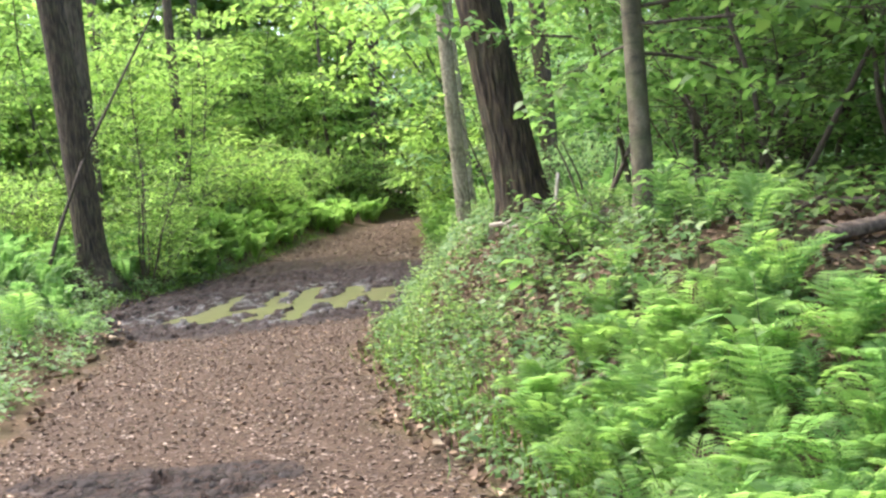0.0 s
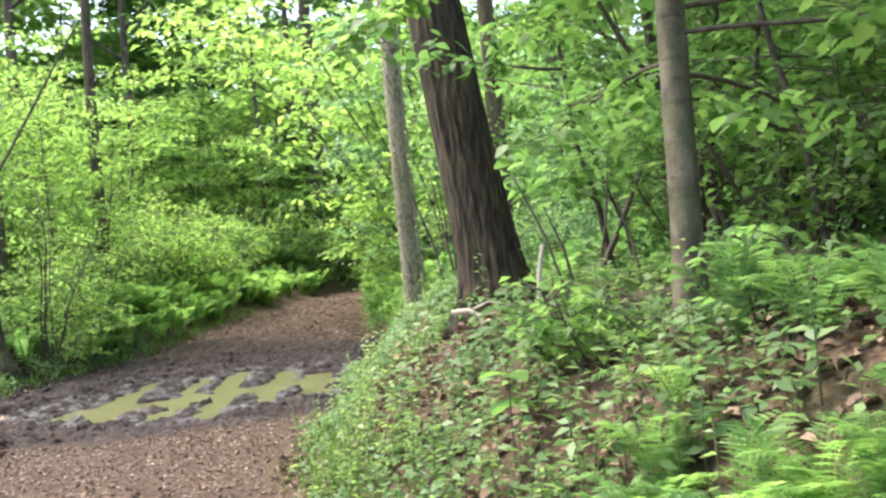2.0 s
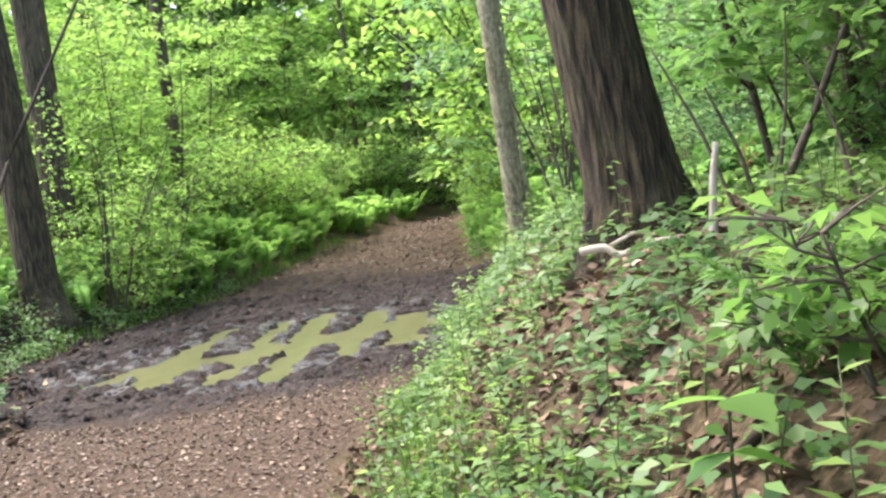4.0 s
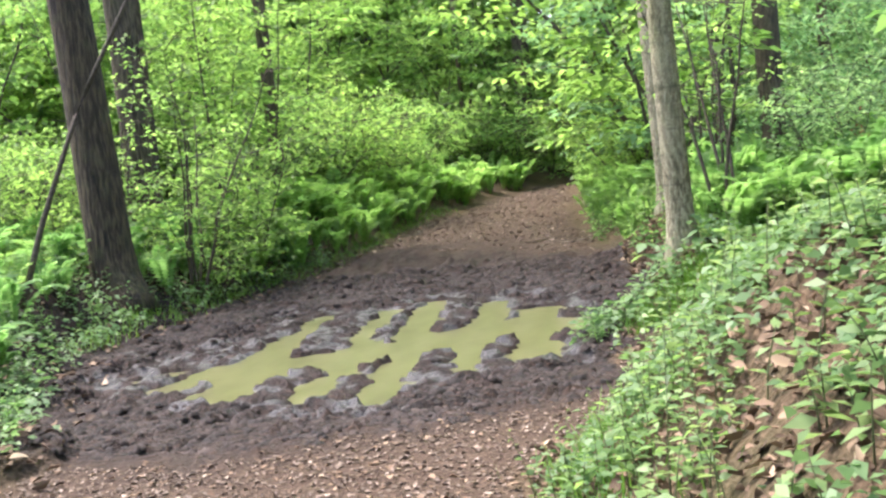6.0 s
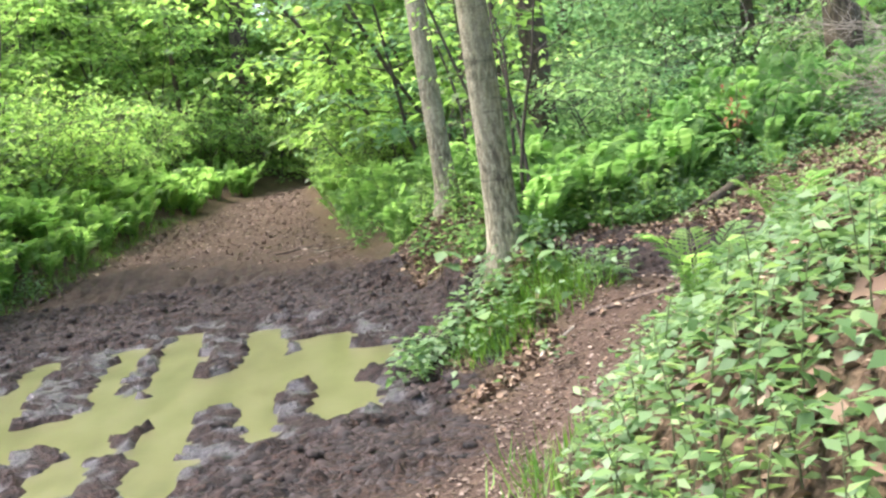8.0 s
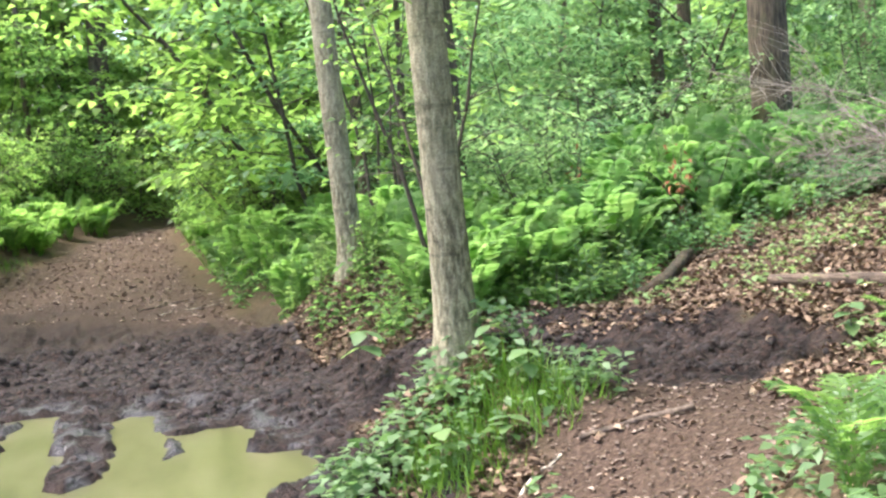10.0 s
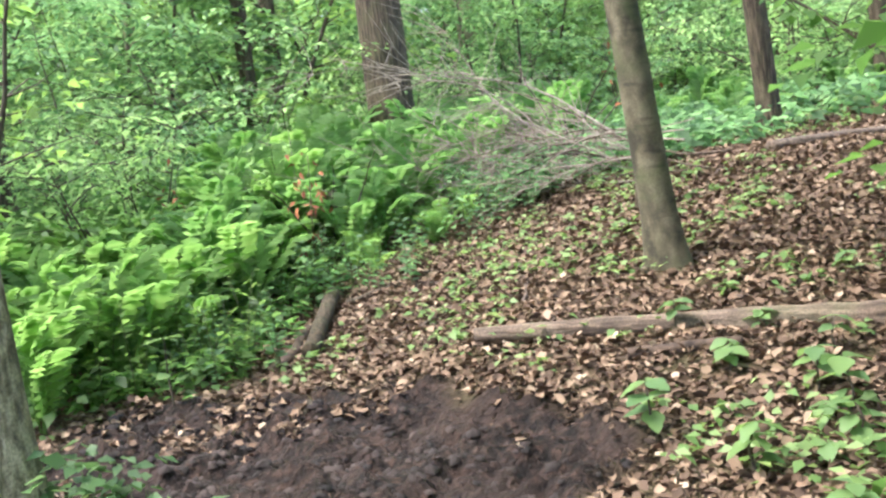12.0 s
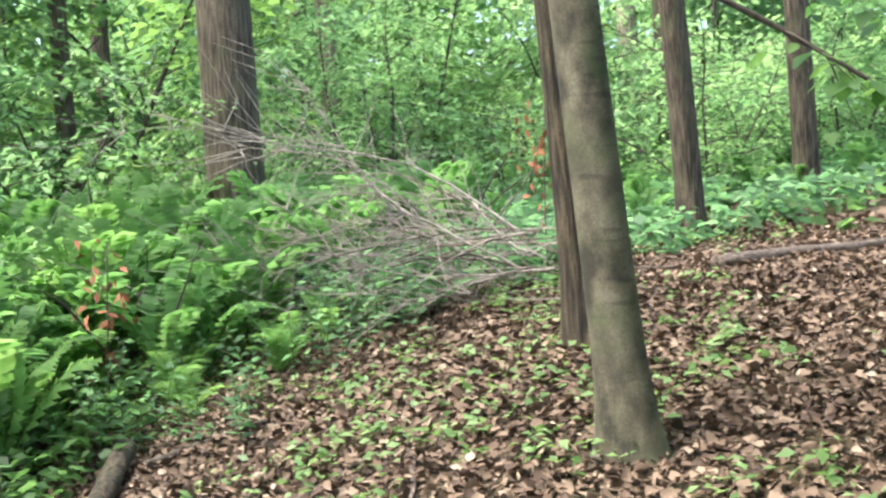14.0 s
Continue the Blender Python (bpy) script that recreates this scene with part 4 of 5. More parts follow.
low_plants("groundcover", "bright green plants over the far slope", lambda x, y: x > 0, 9000, (6, 20, 10.5, 22), 0.13, 0.3, LEAF_HAZY, 705)
low_plants("groundcover", "green plants under the thicket", lambda x, y: (x > right_edge(y) + 1.2), 2600, (2.4, 10, -4, 6), 0.08, 0.2, LEAF, 706)
low_plants("groundcover", "green plants under the saplings", lambda x, y: left_of(x, y, 1.2, 12), 9000, (-15, -2, 8, 30), 0.11, 0.4, LEAF, 707)
low_plants("groundcover", "green plants round the end of the trail", lambda x, y: (y > 29) | right_of(x, y, 0.0, 9), 5000, (-8, 9, 14, 36), 0.13, 0.5, LEAF, 708)


def tall_herbs(name, label, test, n, box, lo, hi, size, mat, seed):
    """Thin upright stalks with small leaves in turn up their length."""
    r = np.random.default_rng(seed)
    x, y = r.uniform(box[0], box[1], n), r.uniform(box[2], box[3], n)
    keep = test(x, y) & (vnoise(x, y, 0.5, seed) + 0.3 * r.uniform(-1, 1, n) > 0.4)
    x, y = x[keep], y[keep]
    base = np.stack([x, y, height(x, y) - 0.01], 1)
    m, h = len(x), r.uniform(lo, hi, len(x))
    lean = r.normal(0, 0.16, (m, 2))
    stalks = []
    for p, q, k in zip(base, h, lean):
        t = np.linspace(0, 1, 4)
        stalks.append(tube(np.stack([p[0] + k[0] * q * t ** 2, p[1] + k[1] * q * t ** 2, p[2] + q * t], 1), np.linspace(0.0035, 0.0012, 4), 4))
    root = thing(name, label, "plants", kind="stuff", data=mesh_of("stalks", *joined(stalks), STALK))
    per = 11
    i = np.repeat(np.arange(m), per)
    t = np.tile(np.linspace(0.25, 1.0, per), m)
    a = np.tile(2.4 * np.arange(per), m) + i * 1.7 + r.normal(0, 0.4, len(i))
    c = base[i] + np.stack([lean[i, 0] * h[i] * t ** 2, lean[i, 1] * h[i] * t ** 2, h[i] * t], 1)
    w = np.stack([np.cos(a), np.sin(a), r.normal(0.1, 0.3, len(i))], 1)
    s = size * r.uniform(0.6, 1.3, len(i)) * (1.2 - 0.5 * t)
    nrm = unit(np.array([0, 0, 1.0]) + r.normal(0, 0.35, (len(i), 3)))
    tagged(part("foliage", mesh_of("foliage", *leaves(c, w, nrm, s, s * 0.5, 0.08), mat), root), kind="stuff")


tall_herbs("tall_herbs", "thin upright green herbs along the bank's edge", lambda x, y: right_of(x, y, 0.0, 0.6) & off_branch(x, y) & (y > -2.6) & (y < 2.6) & (np.hypot((x - 1.85) / 0.5, (y + 0.1) / 0.8) > 1), 1300, (0.4, 2.9, -5.5, 5.0), 0.14, 0.42, 0.055, LEAF, 710)
tall_herbs("tall_herbs", "slender green herbs on the bank below the oak", lambda x, y: right_of(x, y, 0.3, 1.7) & off_branch(x, y) & (np.hypot((x - 1.85) / 0.5, (y + 0.1) / 0.8) > 1), 900, (0.8, 3.6, -4.5, 3.5), 0.15, 0.42, 0.07, HERB, 711)
tall_herbs("tall_herbs", "upright green herbs round the maples", lambda x, y: right_of(x, y, 0.1, 2.4) & (mud_share(x, y) < 0.25), 900, (0.9, 4.5, 9.6, 14), 0.2, 0.6, 0.08, LEAF, 712)
tall_herbs("tall_herbs", "upright green herbs on the bank under saplings", lambda x, y: left_of(x, y, 0.1, 2.4), 1500, (-6.5, -1.5, -1, 15), 0.15, 0.5, 0.08, LEAF, 713)
tall_herbs("tall_herbs", "thin herbs and seedlings at the litter's edge", lambda x, y: (y > 9.3 + 0.3 * (x - 3)) & (np.hypot(x - 4.0, y - 10.0) > 0.6) & (y < 11.5 + 0.2 * (x - 3)), 900, (3.0, 9, 8.8, 13), 0.15, 0.55, 0.07, LEAF_HAZY, 714)


def grass(name, label, spots, n, seed):
    r = np.random.default_rng(seed)
    s = np.array(spots)[r.integers(0, len(spots), n)] + r.normal(0, 0.12, (n, 2))
    z = height(s[:, 0], s[:, 1])
    a = r.uniform(0, 2 * np.pi, n)
    way = np.stack([r.uniform(0.3, 1.3, n) * np.cos(a), r.uniform(0.3, 1.3, n) * np.sin(a), np.ones(n)], 1)
    nrm = np.stack([np.cos(a), np.sin(a), -0.3 * np.ones(n)], 1)
    L = r.uniform(0.08, 0.22, n)
    thing(name, label, "grass", kind="stuff", data=mesh_of(name, *leaves(np.c_[s, z - 0.01], way, nrm, L, 0.009, 0.1), GRASS))


grass("grass", "tuft of fresh green grass at the maple's foot", [(1.3, 6.6), (1.5, 6.9), (1.7, 7.0), (1.2, 6.9), (1.75, 6.75)], 1500, 720)
grass("grass", "thin pale grass on the bank's edge", [(float(right_edge(q)) + 0.25, q) for q in np.arange(-5, 4.6, 0.2)], 2200, 722)
grass("grass", "thin green grass along the trail's edge", [(float(left_edge(q)) - 0.15, q) for q in np.arange(8, 22, 0.25)], 2000, 721)


def crumpled(r, v, f, s):
    """Torn and crumpled outlines for dead leaves."""
    return v + r.normal(0, 1, v.shape) * np.repeat(s, 6)[:, None] * (0.075, 0.075, 0.07), f


def flat_bits(name, label, category, test, n, box, size, mat, seed, lift=0.012, tilt=1.0):
    r = np.random.default_rng(seed)
    x, y = r.uniform(box[0], box[1], n), r.uniform(box[2], box[3], n)
    keep = test(x, y)
    x, y = x[keep], y[keep]
    m = len(x)
    a = r.uniform(0, 2 * np.pi, m)
    way = np.stack([np.cos(a), np.sin(a), r.normal(0, 0.25 * tilt, m)], 1)
    nrm = unit(np.array([0, 0, 1.0]) + r.normal(0, 0.35 * tilt, (m, 3)))
    s = size * r.uniform(0.5, 1.4, m)
    c = np.stack([x, y, height(x, y) + lift * r.uniform(0.3, 1.6, m)], 1)
    thing(name, label, category, kind="stuff", data=mesh_of(name, *crumpled(r, *round_leaves(c, way, nrm, s, s * r.uniform(0.35, 0.9, m), 0.25), s), mat))


flat_bits("leaf_litter", "curled brown and tan fallen leaves", "fallen leaves", lambda x, y: (trail_share(x, y) < 0.25 + 0.9 * vnoise(x, y, 0.3, 72) ** 2) & (mud_share(x, y) < 0.2 + 0.6 * vnoise(x, y, 0.2, 73) + 0.45 * smooth((x - 1.3) / 0.6) * (vnoise(x, y, 0.08, 74) > 0.5)) & (x > right_edge(y) - 0.05), 125000, (0.7, 10.5, 4.8, 12.5), 0.044, LITTER, 730, 0.014, 1.3)
flat_bits("leaf_litter", "brown fallen leaves on the bank", "fallen leaves", lambda x, y: off_branch(x, y), 34000, (0.4, 6, -8, 5.6), 0.05, LITTER, 731, 0.014, 1.4)
flat_bits("leaf_litter", "brown fallen leaves under the plants", "fallen leaves", lambda x, y: left_of(x, y, -0.3, 1.2), 4000, (-5.5, -1.2, -2, 22), 0.08, LITTER, 732)
flat_bits("trail_litter", "trodden leaf crumbs and bark chips on the trail", "leaf crumbs", lambda x, y: (trail_share(x, y) > 0.4) & (mud_share(x, y) < 0.5) & (puddle(x, y) > 0.2), 42000, (-2.6, 3.4, -5, 8.4), 0.028, CHIPS, 733, 0.004, 0.3)
flat_bits("trail_litter", "pale leaf crumbs on the far trail", "leaf crumbs", lambda x, y: (trail_share(x, y) > 0.4) & (mud_share(x, y) < 0.5), 6000, (-4, 1.6, 12, 27), 0.06, CHIPS, 734, 0.006, 0.3)
low_plants("groundcover", "low plants over the rest of the forest floor", lambda x, y: ((x < left_edge(y) - 1.5) & (y < 9)) | (x > 9.5) | ((x > right_edge(y) + 1.6) & (y < -3.5)), 7000, (-24, 26, -20, 12), 0.15, 0.25, LEAF, 709)
flat_bits("leaf_litter", "brown fallen leaves over the rest of the forest floor", "fallen leaves", lambda x, y: (left_edge(y) - x > 1.0) | (x > 10) | ((x > right_edge(y) + 0.3) & (y < -4)), 14000, (-16, 20, -16, 14), 0.12, LITTER, 735)
flat_bits("trail_litter", "pale broken leaves strewn along the trail", "fallen leaves", lambda x, y: (trail_share(x, y) > 0.3) & (mud_share(x, y) < 0.6) & (puddle(x, y) > 0.2) & (vnoise(x, y, 0.7, 75) > 0.42), 7000, (-2.8, 3.2, -6, 8), 0.034, LITTER, 736, 0.006, 0.5)


# ---------------------------------------------------------------- fallen wood
def on(x, y, up=0.0):
    return np.array([x, y, ground_z(x, y) + up])


def limb_mesh(name, pts, r0, r1, mat, sides=8, rough=0.08, seed=1):
    r = np.random.default_rng(seed)
    fine = np.stack([np.interp(np.linspace(0, 1, 4 * len(pts)), np.linspace(0, 1, len(pts)), np.array(pts)[:, k]) for k in range(3)], 1)
    knob = 1 + rough * r.uniform(-1, 1, (len(fine), sides))
    return mesh_of(name, *tube(fine, np.linspace(r0, r1, len(fine)), sides, knob), mat, True)


def lying(name, label, category, a, b, r0, r1, mat, seed, up=0.6, sag=0.0, group="", steps=8):
    """A piece of wood that lies on the ground from a to b."""
    r = np.random.default_rng(seed)
    t = np.linspace(0, 1, steps)
    side = unit(np.array([b[1] - a[1], a[0] - b[0]]))
    off = np.cumsum(r.normal(0, 0.012, steps))
    xs, ys = a[0] + (b[0] - a[0]) * t + side[0] * off, a[1] + (b[1] - a[1]) * t + side[1] * off
    ground_line = height(xs, ys)
    level = np.polyval(np.polyfit(t, ground_line, 1), t)
    zs = 0.7 * level + 0.3 * ground_line + up * (r0 + (r1 - r0) * t)
    return thing(name, label, category, group, data=limb_mesh(name, np.stack([xs, ys, zs], 1), r0, r1, mat, 12, 0.07, seed))


lying("log", "long weathered brown log lying in the leaf litter", "log", (3.9, 8.36), (5.7, 5.6), 0.036, 0.105, LOG_BARK, 801, 0.55)
lying("branch", "short dark rotten branch on the leaves", "branch", (4.0, 7.45), (4.3, 7.1), 0.025, 0.03, ROTTEN, 802)
stub = lying("branch", "broken bark-covered branch end resting on the leaves", "branch", (3.6, 9.45), (4.4, 10.5), 0.045, 0.05, OAK_BARK, 803, 1.4)
lying("branch", "rotten reddish branch beside a broken one", "branch", (3.42, 9.5), (3.95, 10.2), 0.035, 0.03, ROTTEN, 804, 0.8)
lying("branch", "thin dark branch beside a broken one", "branch", (4.35, 10.3), (4.95, 10.0), 0.018, 0.01, TWIG, 805, 1.0)
lying("stick", "pale grey stick half sunk in the mud", "stick", (1.75, 6.35), (2.25, 6.2), 0.014, 0.018, DEAD_WOOD, 806)
lying("stick", "pale splintered stick by the grass", "stick", (1.4, 6.2), (1.65, 6.3), 0.011, 0.006, BLEACHED, 807)
lying("stick", "thin weathered stick on the trail's edge", "stick", (-0.25, 15.6), (0.55, 16.3), 0.013, 0.008, DEAD_WOOD, 808, group="trail sticks")
lying("stick", "thin weathered stick on the trail's edge", "stick", (-0.05, 15.1), (0.72, 15.5), 0.012, 0.007, GREY_WOOD, 809, group="trail sticks")
lying("stick", "small pale stick at the puddle's rim", "stick", (0.22, 6.75), (0.42, 7.0), 0.012, 0.007, BLEACHED, 810)
lying("log", "crumbling dark log under ferns on the bank", "log", (2.05, -0.6), (3.3, -1.3), 0.07, 0.09, ROTTEN, 811, 0.7)
lying("log", "mossy brown log behind the beech", "log", (2.9, -0.6), (4.6, 0.3), 0.05, 0.07, ROTTEN, 812, 0.4)
lying("branch", "grey branch lying up the leafy slope", "branch", (7.7, 9.6), (9.6, 9.3), 0.05, 0.03, DEAD_WOOD, 813, 0.8)
lying("stick", "long thin stick across the leaves", "stick", (3.7, 9.0), (5.1, 7.95 + 1.2), 0.012, 0.006, DEAD_WOOD, 814, 1.5)
lying("stick", "long thin stick across the leaves", "stick", (4.4, 8.6), (5.0, 9.35), 0.01, 0.006, DEAD_WOOD, 815, 1.5)
for k, (ax, ay, bx, by) in enumerate(((6.2, 7.9, 6.9, 7.4), (5.6, 7.2, 6.1, 7.35), (7.0, 8.9, 7.9, 9.1), (6.6, 9.3, 7.6, 9.9), (4.6, 10.3, 5.6, 10.1))):
    lying("stick", "thin brown stick on the leaf litter", "stick", (ax, ay), (bx, by), 0.011, 0.006, DEAD_WOOD, 820 + k, 1.2, group="litter sticks")

for k, (ax, ay, bx, by, q) in enumerate(((2.0, -1.1, 3.2, -0.6, 0.03), (1.9, -3.4, 3.1, -3.0, 0.02), (2.5, -1.9, 3.9, -2.3, 0.035), (1.5, -2.5, 2.1, -2.9, 0.012), (2.4, 0.1, 3.4, 0.5, 0.03), (1.7, -1.7, 2.5, -1.5, 0.014), (2.9, -3.6, 4.4, -2.9, 0.04), (1.35, -0.6, 1.9, -0.3, 0.01))):
    lying("branch", "rotten brown branch among ferns and fallen leaves", "branch", (ax, ay), (bx, by), q, 0.6 * q, ROTTEN if k % 2 else DEAD_WOOD, 880 + k, 1.3, group="bank branches")

white = thing("branch", "bleached forked branch lying at the oak's foot", "branch")
for line, r0, r1 in ((((1.62, 0.4, 0.2), (1.71, 0.38, 0.14), (1.77, 0.36, 0.06), (1.9, 0.33, 0.04), (2.1, 0.3, 0.02)), 0.017, 0.01),
                     (((1.74, 0.4, 0.12), (1.84, 0.42, 0.1), (1.95, 0.44, 0.05)), 0.008, 0.004),
                     (((2.12, 0.3, -0.05), (2.14, 0.3, 0.2), (2.17, 0.3, 0.36)), 0.018, 0.012)):
    part("prong", limb_mesh("prong", np.array([on(*p) for p in line]), r0, r1, BLEACHED, 8, 0.14, 831), white)

for k, (ax, ay, bx, by, up) in enumerate(((2.62, 1.5, 3.05, 1.45, 0.85), (2.5, 1.6, 2.2, 1.9, 0.9), (2.75, 1.9, 2.95, 2.1, 1.0), (2.45, 0.9, 2.3, 1.1, 0.6), (2.9, 1.0, 2.8, 1.3, 0.7), (3.2, 0.6, 3.1, 0.9, 0.8))):
    p, q = on(ax, ay, -0.03), on(ax, ay, up) + (bx - ax, by - ay, 0)
    thing("dead_sapling", "bare leaning dead sapling beside the oak", "sapling", "dead saplings",
          data=limb_mesh("dead_sapling", np.array([p, (p + q) / 2 + (0.03, 0.02, 0.02), q]), 0.026 if k == 0 else 0.012, 0.014 if k == 0 else 0.005, TWIG, 8, 0.1, 840 + k))


def brush_pile():
    """A heap of bare dead boughs, spread like a fan, with their twigs."""
    r = np.random.default_rng(850)
    root = thing("brush_pile", "tangled pile of bare grey dead branches", "brush")
    twigs = []
    for k in range(26):
        butt = on(6.75 + r.normal(0, 0.2), 10.2 + r.normal(0, 0.35), 0.05 + 0.4 * r.uniform())
        way = np.array([-0.3 + r.normal(0, 0.22), 1.0 + r.normal(0, 0.2), 0.2 + r.normal(0, 0.14)])
        pts = curve_points(butt, way, r.uniform(1.2, 2.9), 9, 0.04, 0.17, r)
        low = height(pts[:, 0], pts[:, 1]) + 0.03
        pts[:, 2] = np.maximum(pts[:, 2], low)
        part("bough", limb_mesh("bough", pts, r.uniform(0.004, 0.011), 0.002, GREY_WOOD if k % 3 else DEAD_WOOD, 6, 0.05, k), root)
        for i in range(3, 10):
            for _ in range(4):
                tw = curve_points(pts[i], way + r.normal(0, 0.6, 3), r.uniform(0.25, 0.8), 4, 0.02, 0.2, r)
                twigs.append(tube(tw[::2], np.linspace(0.004, 0.0015, 3), 3))
    arch = np.array([on(5.75, 11.05, 0.1), (6.05, 10.8, 1.2), (6.48, 10.45, 1.4), (6.65, 10.2, 1.3), on(6.9, 9.9, 0.1)])
    part("bough", limb_mesh("bough", arch, 0.011, 0.006, TWIG, 8, 0.05, 91), root, "dark arching bough")
    tagged(part("twig_spray", mesh_of("twig_spray", *joined(twigs), GREY_WOOD, True), root), kind="stuff")


brush_pile()

for k, (x, y, s) in enumerate(((8.3, 12.6, 1.0), (4.9, 11.4, 0.8), (7.6, 11.6, 0.9), (5.9, 12.9, 0.9), (4.6, 12.6, 0.8))):
    r = np.random.default_rng(870 + k)
    root = thing("dead_shrub", "leafless dead shrub with thin curved grey stems", "shrub", "dead shrubs")
    for j in range(5):
        a = 1.3 * j + k
        pts = curve_points(on(x, y, -0.03), (0.6 * math.cos(a), 0.6 * math.sin(a), 1), s * r.uniform(0.9, 1.5), 8, 0.09, 0.1, r)
        part("stem", limb_mesh("stem", pts, 0.012, 0.003, TWIG, 6, 0.05, j), root)


# ---------------------------------------------------------------- leafy branches and single plants
def leafy_branch(name, label, start, way, length, count, size, mat, seed, sag=0.02, spread=0.22, category="branch"):
    """A branch with its own twigs and broad leaves."""
    r = np.random.default_rng(seed)
    root = thing(name, label, category)
    pts = curve_points(start, way, length, 10, sag, 0.06, r)
    part("bough", limb_mesh("bough", pts, 0.004 + 0.006 * length, 0.002, TWIG, 6, 0.05, seed), root)
    twigs, tips = [], []
    for i in range(3, 11):
        for s in (-1, 1):
            side = np.cross(unit(pts[i] - pts[i - 1]), (0, 0, 1)) * s
            tw = curve_points(pts[i], side + unit(pts[i] - pts[i - 1]) * 0.8, length * r.uniform(0.12, 0.3), 4, 0.03, 0.12, r)
            twigs.append(tube(tw, np.linspace(0.0035, 0.0012, 5), 4))
            tips += [tw[1], tw[2], tw[3], tw[4]]
    tagged(part("twig_spray", mesh_of("twig_spray", *joined(twigs), TWIG, True), root), kind="stuff")
    tips = np.array(tips)
    c = tips[r.integers(0, len(tips), count)] + r.normal(0, spread * 0.15, (count, 3))
    a = r.uniform(0, 2 * np.pi, count)
    w = np.stack([np.cos(a), np.sin(a), r.normal(-0.35, 0.2, count)], 1)
    nrm = unit(np.array([0, 0, 1.0]) + r.normal(0, 0.3, (count, 3)))
    s = size * r.uniform(0.65, 1.3, count)
    tagged(part("foliage", mesh_of("foliage", *broad_leaves(c, w, nrm, s, s * 0.62, 0.1), mat, True), root), kind="stuff")


G = ground_z
leafy_branch("beech_branch", "drooping beech branch with broad green leaves", (2.42, -2.03, 2.6), (0.9, 0.5, 0.12), 1.7, 90, 0.10, LEAF_BIG, 900, 0.05)
leafy_branch("beech_branch", "drooping beech branch with broad green leaves", (2.44, -2.09, 2.2), (1.0, -0.2, 0.05), 1.3, 70, 0.10, LEAF_BIG, 901, 0.03)
leafy_branch("beech_branch", "beech branch with broad green leaves", (2.4, -2.05, 2.1), (-0.5, 1.0, 0.02), 0.8, 75, 0.085, LEAF_BIG, 919, 0.02)
leafy_branch("beech_branch", "spreading beech branch with broad green leaves", (2.43, -2.05, 2.05), (0.8, 0.7, 0.0), 1.5, 110, 0.1, LEAF_BIG, 922, 0.03)
leafy_branch("beech_branch", "spreading beech branch with broad green leaves", (2.43, -2.05, 2.3), (1.0, 0.1, 0.05), 1.7, 130, 0.1, LEAF_BIG, 923, 0.04)
# Two overhead branches added to fill the upper right and shade the ferns.
leafy_branch("beech_branch", "beech branch reaching over the ferns with broad green leaves", (2.43, -2.1, 2.7), (0.55, -0.8, 0.05), 1.7, 150, 0.1, LEAF_BIG, 924, 0.04)
leafy_branch("beech_branch", "beech branch reaching over the ferns with broad green leaves", (2.42, -2.1, 3.1), (0.1, -1.0, 0.1), 1.6, 150, 0.1, LEAF_BIG, 925, 0.03)
leafy_branch("oak_branch", "low oak branch with bright lobed leaves", (1.75, 0.85, 3.05), (-0.5, -0.8, -0.05), 0.9, 120, 0.11, LEAF_BRIGHT, 913, 0.03)
leafy_branch("maple_branch", "level maple branch with pale green leaves", (2.35, 0.2, 2.45), (-0.95, -0.35, -0.05), 1.1, 75, 0.10, LEAF_BIG, 918, 0.0)
leafy_branch("maple_branch", "drooping dark branch above the leafy slope", (5.0, 7.95, 2.42), (0.66, -0.6, -0.46), 1.5, 90, 0.075, LEAF_BIG, 905, 0.02)
leafy_branch("maple_branch", "drooping dark branch above the leafy slope", (5.0, 8.0, 2.6), (0.75, -0.55, -0.3), 1.8, 110, 0.075, LEAF_BIG, 906, 0.02)
leafy_branch("maple_branch", "drooping leafy twig hanging from the maple", (1.5, 7.45, 2.75), (-0.8, -0.5, -0.3), 0.55, 40, 0.08, LEAF_BRIGHT, 907, 0.08)


def seedling(label, x, y, tall, count, size, mat, seed, group="", lean=(0.0, 0.0)):
    """A small plant: a thin stalk with a few broad leaves, each a part."""
    r = np.random.default_rng(seed)
    root = thing("seedling", label, "seedling", group)
    base = on(x, y, -0.02)
    top = base + (lean[0], lean[1], tall)
    pts = np.array([base, (base + top) / 2 + r.normal(0, 0.02, 3), top])
    part("stalk", limb_mesh("stalk", pts, 0.006, 0.003, TWIG, 6, 0.04, seed), root)
    for k in range(count):
        t = 1 - 0.5 * (k // 3) / max(1, count // 3)
        a = 2.4 * k + seed
        p = (base + (top - base) * t)[None]
        w = np.array([[math.cos(a), math.sin(a), r.uniform(-0.45, 0.1)]])
        n = unit(np.array([[0, 0, 1.0]]) + r.normal(0, 0.25, (1, 3)))
        s = size * r.uniform(0.75, 1.2)
        part("leaf", mesh_of("leaf", *broad_leaves(p, w, n, s, s * 0.68, 0.1), mat, True), root)


seedling("maple seedling with broad pale leaves in front of the oak", 1.7, -2.0, 0.4, 6, 0.13, LEAF_BIG, 920)
seedling("maple seedling with broad pale leaves in front of the oak", 1.98, -1.4, 0.4, 7, 0.12, LEAF_BIG, 921)
seedling("broad-leaved seedling at the top of the bank", 2.33, -4.25, 0.35, 6, 0.15, LEAF_BIG, 922)
seedling("pale broad-leaved seedling between the maples", 1.27, 9.1, 0.42, 6, 0.2, HERB, 923)
seedling("pale broad-leaved seedling by the muddy hollow", 2.75, 9.3, 0.35, 5, 0.1, HERB, 924)
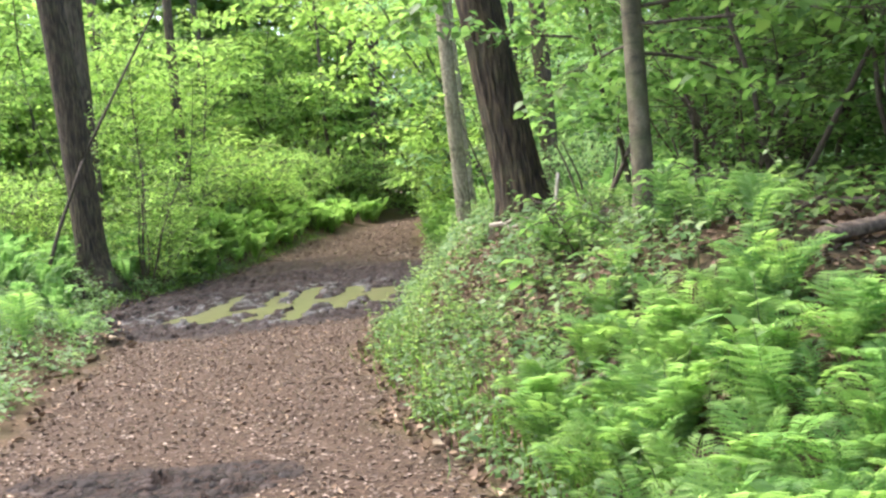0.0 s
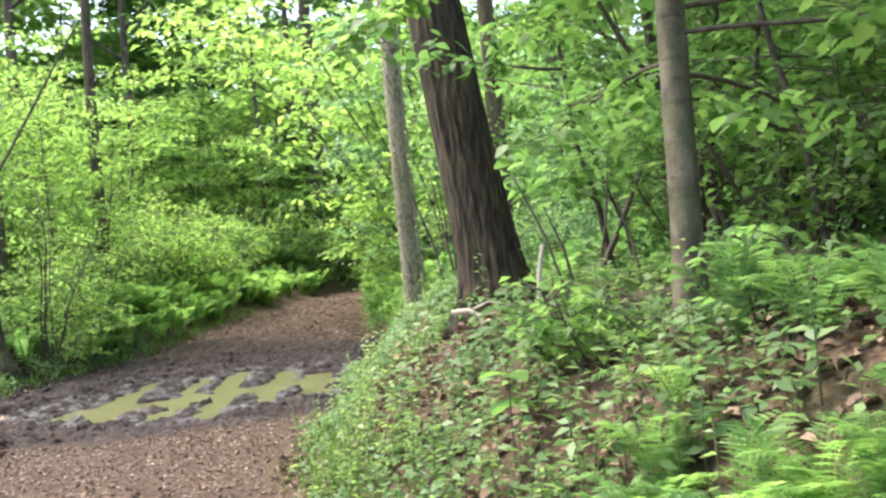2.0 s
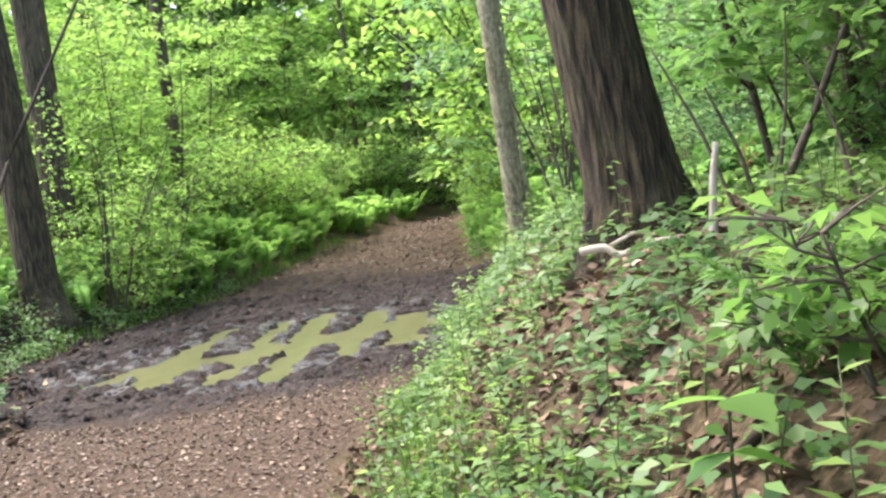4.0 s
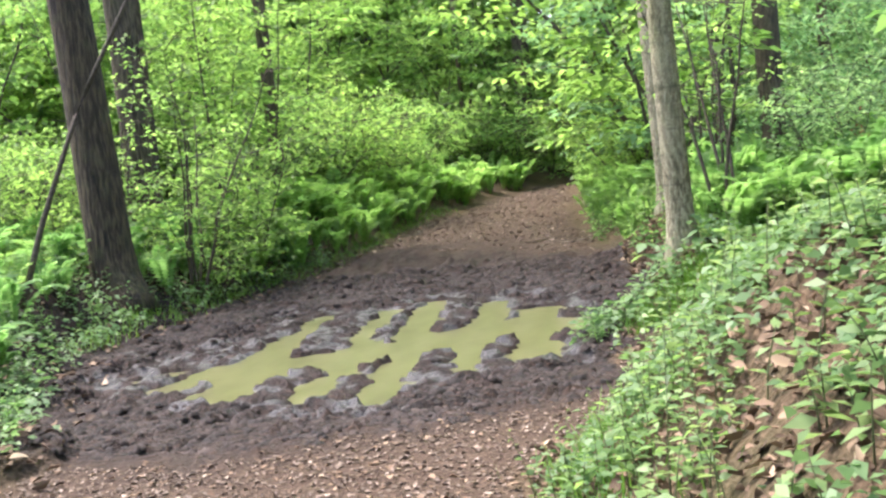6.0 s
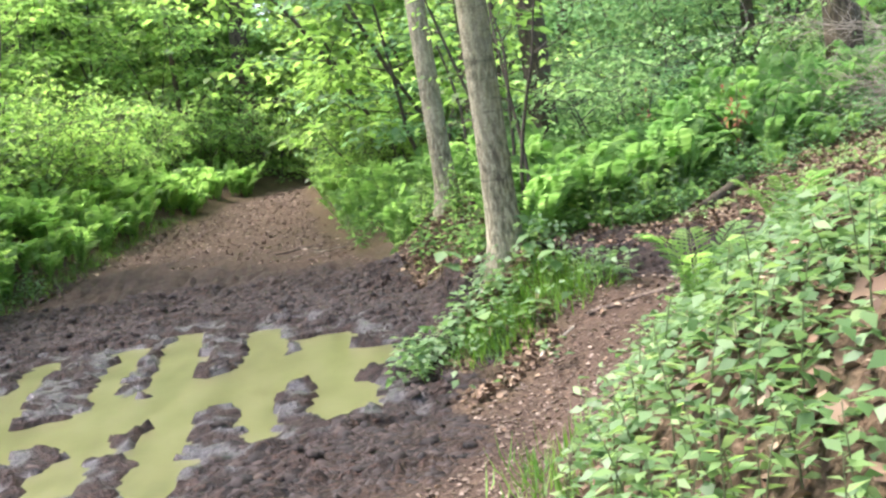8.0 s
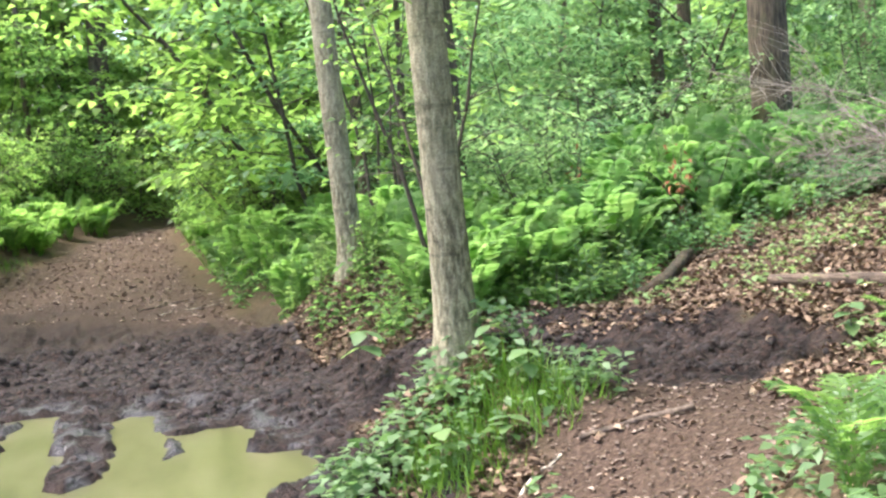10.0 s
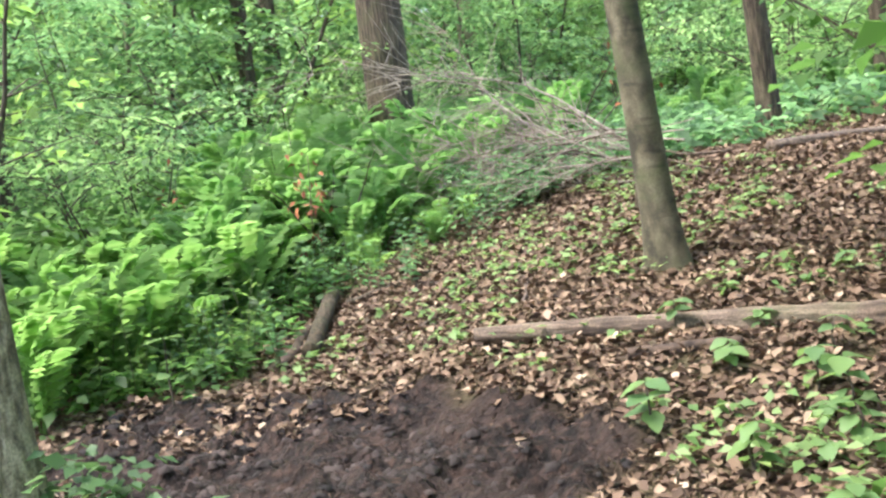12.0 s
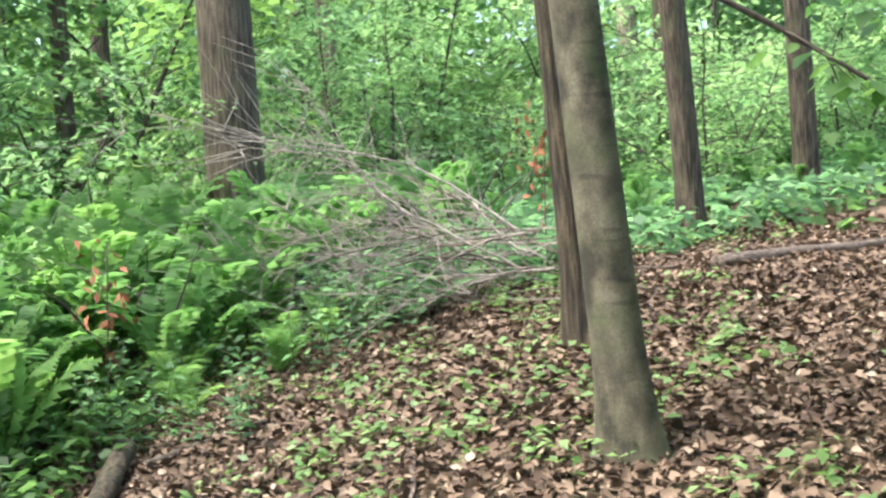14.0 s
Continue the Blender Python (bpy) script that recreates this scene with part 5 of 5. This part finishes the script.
for k, (x, y) in enumerate(((1.35, 7.15), (1.62, 7.2), (1.2, 6.7), (1.5, 6.6), (1.05, 7.05), (1.7, 6.85))):
    seedling("fresh green bramble at the maple's foot", x, y, 0.16 + 0.05 * (k % 3), 7, 0.11, HERB, 930 + k, "brambles")
for k, (x, y) in enumerate(((3.6, 6.2), (4.1, 7.0), (4.5, 6.8), (4.75, 6.3), (3.3, 5.9), (4.35, 7.5), (3.9, 6.4), (5.3, 7.3), (5.6, 6.9), (4.8, 7.6))):
    seedling("bright green maple seedling among fallen leaves", x, y, 0.08 + 0.04 * (k % 3), 6, 0.085, HERB, 940 + k, "litter seedlings")
for k, (x, y, h, q) in enumerate(((3.97, 6.39, 0.22, 0.11), (3.75, 6.2, 0.16, 0.1), (3.4, 6.3, 0.2, 0.11), (4.17, 7.06, 0.12, 0.08), (4.1, 6.6, 0.18, 0.1), (3.5, 6.85, 0.2, 0.1), (4.55, 7.2, 0.1, 0.08), (2.5, 5.45, 0.2, 0.1))):
    seedling("bright green broad-leaved seedling among fallen leaves", x, y, h, 8, q, HERB, 950 + k, "broad seedlings")
scatter([shrub("leafy_herb", "leafy dark green herb on the bank", "herb", 0.42, 6, 260, 0.055, 0.13, LEAF_BIG, 990 + k, "bank herbs", 0.15, 0.45) for k in range(2)],
        [(2.0, -1.55), (2.1, -1.85), (2.6, -2.6), (2.75, -1.7), (2.85, -1.2)], 0.75, 1.05)
lean_root = thing("sapling", "thin dark sapling leaning across the bank", "sapling")
b0 = on(-4.7, 8.3, -0.05)
part("stem", limb_mesh("stem", np.array([b0, b0 + (0.28, 0.05, 0.8), b0 + (0.75, 0.15, 1.9), b0 + (1.5, 0.3, 3.2), b0 + (2.2, 0.4, 4.4)]), 0.035, 0.012, TWIG, 8, 0.05, 961), lean_root)

# ---------------------------------------------------------------- rusty dead leaves on twigs
for x, y, z, n in ((7.18, 10.45, 1.75, 45), (4.63, 11.14, 1.15, 40), (3.95, 11.9, 1.1, 30)):
    r = np.random.default_rng(int(100 * x))
    root = thing("dead_spray", "hanging spray of rust-brown dead leaves on a twig", "dead leaves", "rusty sprays")
    part("stalk", limb_mesh("stalk", np.array([on(x, y, -0.02), (x, y, z - 0.2), (x + 0.05, y, z + 0.45)]), 0.007, 0.003, TWIG, 6, 0.04, 5), root)
    c = np.array([x, y, z]) + r.normal(0, (0.07, 0.07, 0.2), (n, 3)) + (0, 0, 0.15)
    tagged(part("foliage", mesh_of("foliage", *leaves(c, r.normal(0, 0.5, (n, 3)) + (0, 0, -0.8), r.normal(0, 1, (n, 3)), 0.07, 0.03), RUST), root), kind="stuff")


# ---------------------------------------------------------------- trampled clods
def clods(n, seed, box):
    """Lumps of trodden mud, from crumbs to hoof-turned clods."""
    r = np.random.default_rng(seed)
    x, y = r.uniform(box[0], box[1], n), r.uniform(box[2], box[3], n)
    keep = (mud_share(x, y) > 0.55) & (puddle(x, y) > 0.04 + 0.3 * r.uniform(0, 1, n)) & (x < 3.3)
    x, y = x[keep], y[keep]
    m = len(x)
    z = height(x, y)
    s = (0.008 + 0.036 * r.uniform(0, 1, m) ** 2.6) * (1 - 0.3 * smooth((x - 1.0) / 0.4))
    corner = np.array([[1, 0, 0], [0, 1, 0], [-1, 0, 0], [0, -1, 0], [0.6, 0.6, 0.62], [-0.6, 0.6, 0.55], [-0.6, -0.6, 0.62], [0.6, -0.6, 0.5], [0, 0, 0.85]])
    face = np.array([[0, 1, 4, 4], [1, 2, 5, 5], [2, 3, 6, 6], [3, 0, 7, 7], [0, 4, 8, 7], [1, 5, 8, 4], [2, 6, 8, 5], [3, 7, 8, 6]])
    a = r.uniform(0, 6.28, m)
    v = corner[None] * (1 + r.uniform(-0.35, 0.35, (m, 9, 1))) * s[:, None, None]
    rx, ry = v[..., 0] * np.cos(a)[:, None] - v[..., 1] * np.sin(a)[:, None], v[..., 0] * np.sin(a)[:, None] + v[..., 1] * np.cos(a)[:, None]
    v = np.stack([rx * r.uniform(0.8, 1.5, (m, 1)) + x[:, None], ry + y[:, None], v[..., 2] + z[:, None] - 0.45 * s[:, None]], -1)
    tri = np.array([[0, 1, 4], [1, 2, 5], [2, 3, 6], [3, 0, 7], [0, 4, 8], [0, 8, 7], [1, 5, 8], [1, 8, 4], [2, 6, 8], [2, 8, 5], [3, 7, 8], [3, 8, 6]])
    f = (9 * np.arange(m)[:, None, None] + tri[None]).reshape(-1, 3)
    thing("mud_clods", "lumps of dark trampled mud", "mud", kind="stuff", data=mesh_of("mud_clods", v.reshape(-1, 3), f, CLOD))


CLOD = island_material("clod_mud", ((0.0, (0.008, 0.0056, 0.0046)), (0.7, (0.026, 0.0175, 0.014)), (1.0, (0.05, 0.035, 0.028))), 0.92)
clods(40000, 970, (-4.2, 3.6, 3.9, 13.2))
clods(2600, 971, (-1.6, 1.6, -4.2, -1.7))
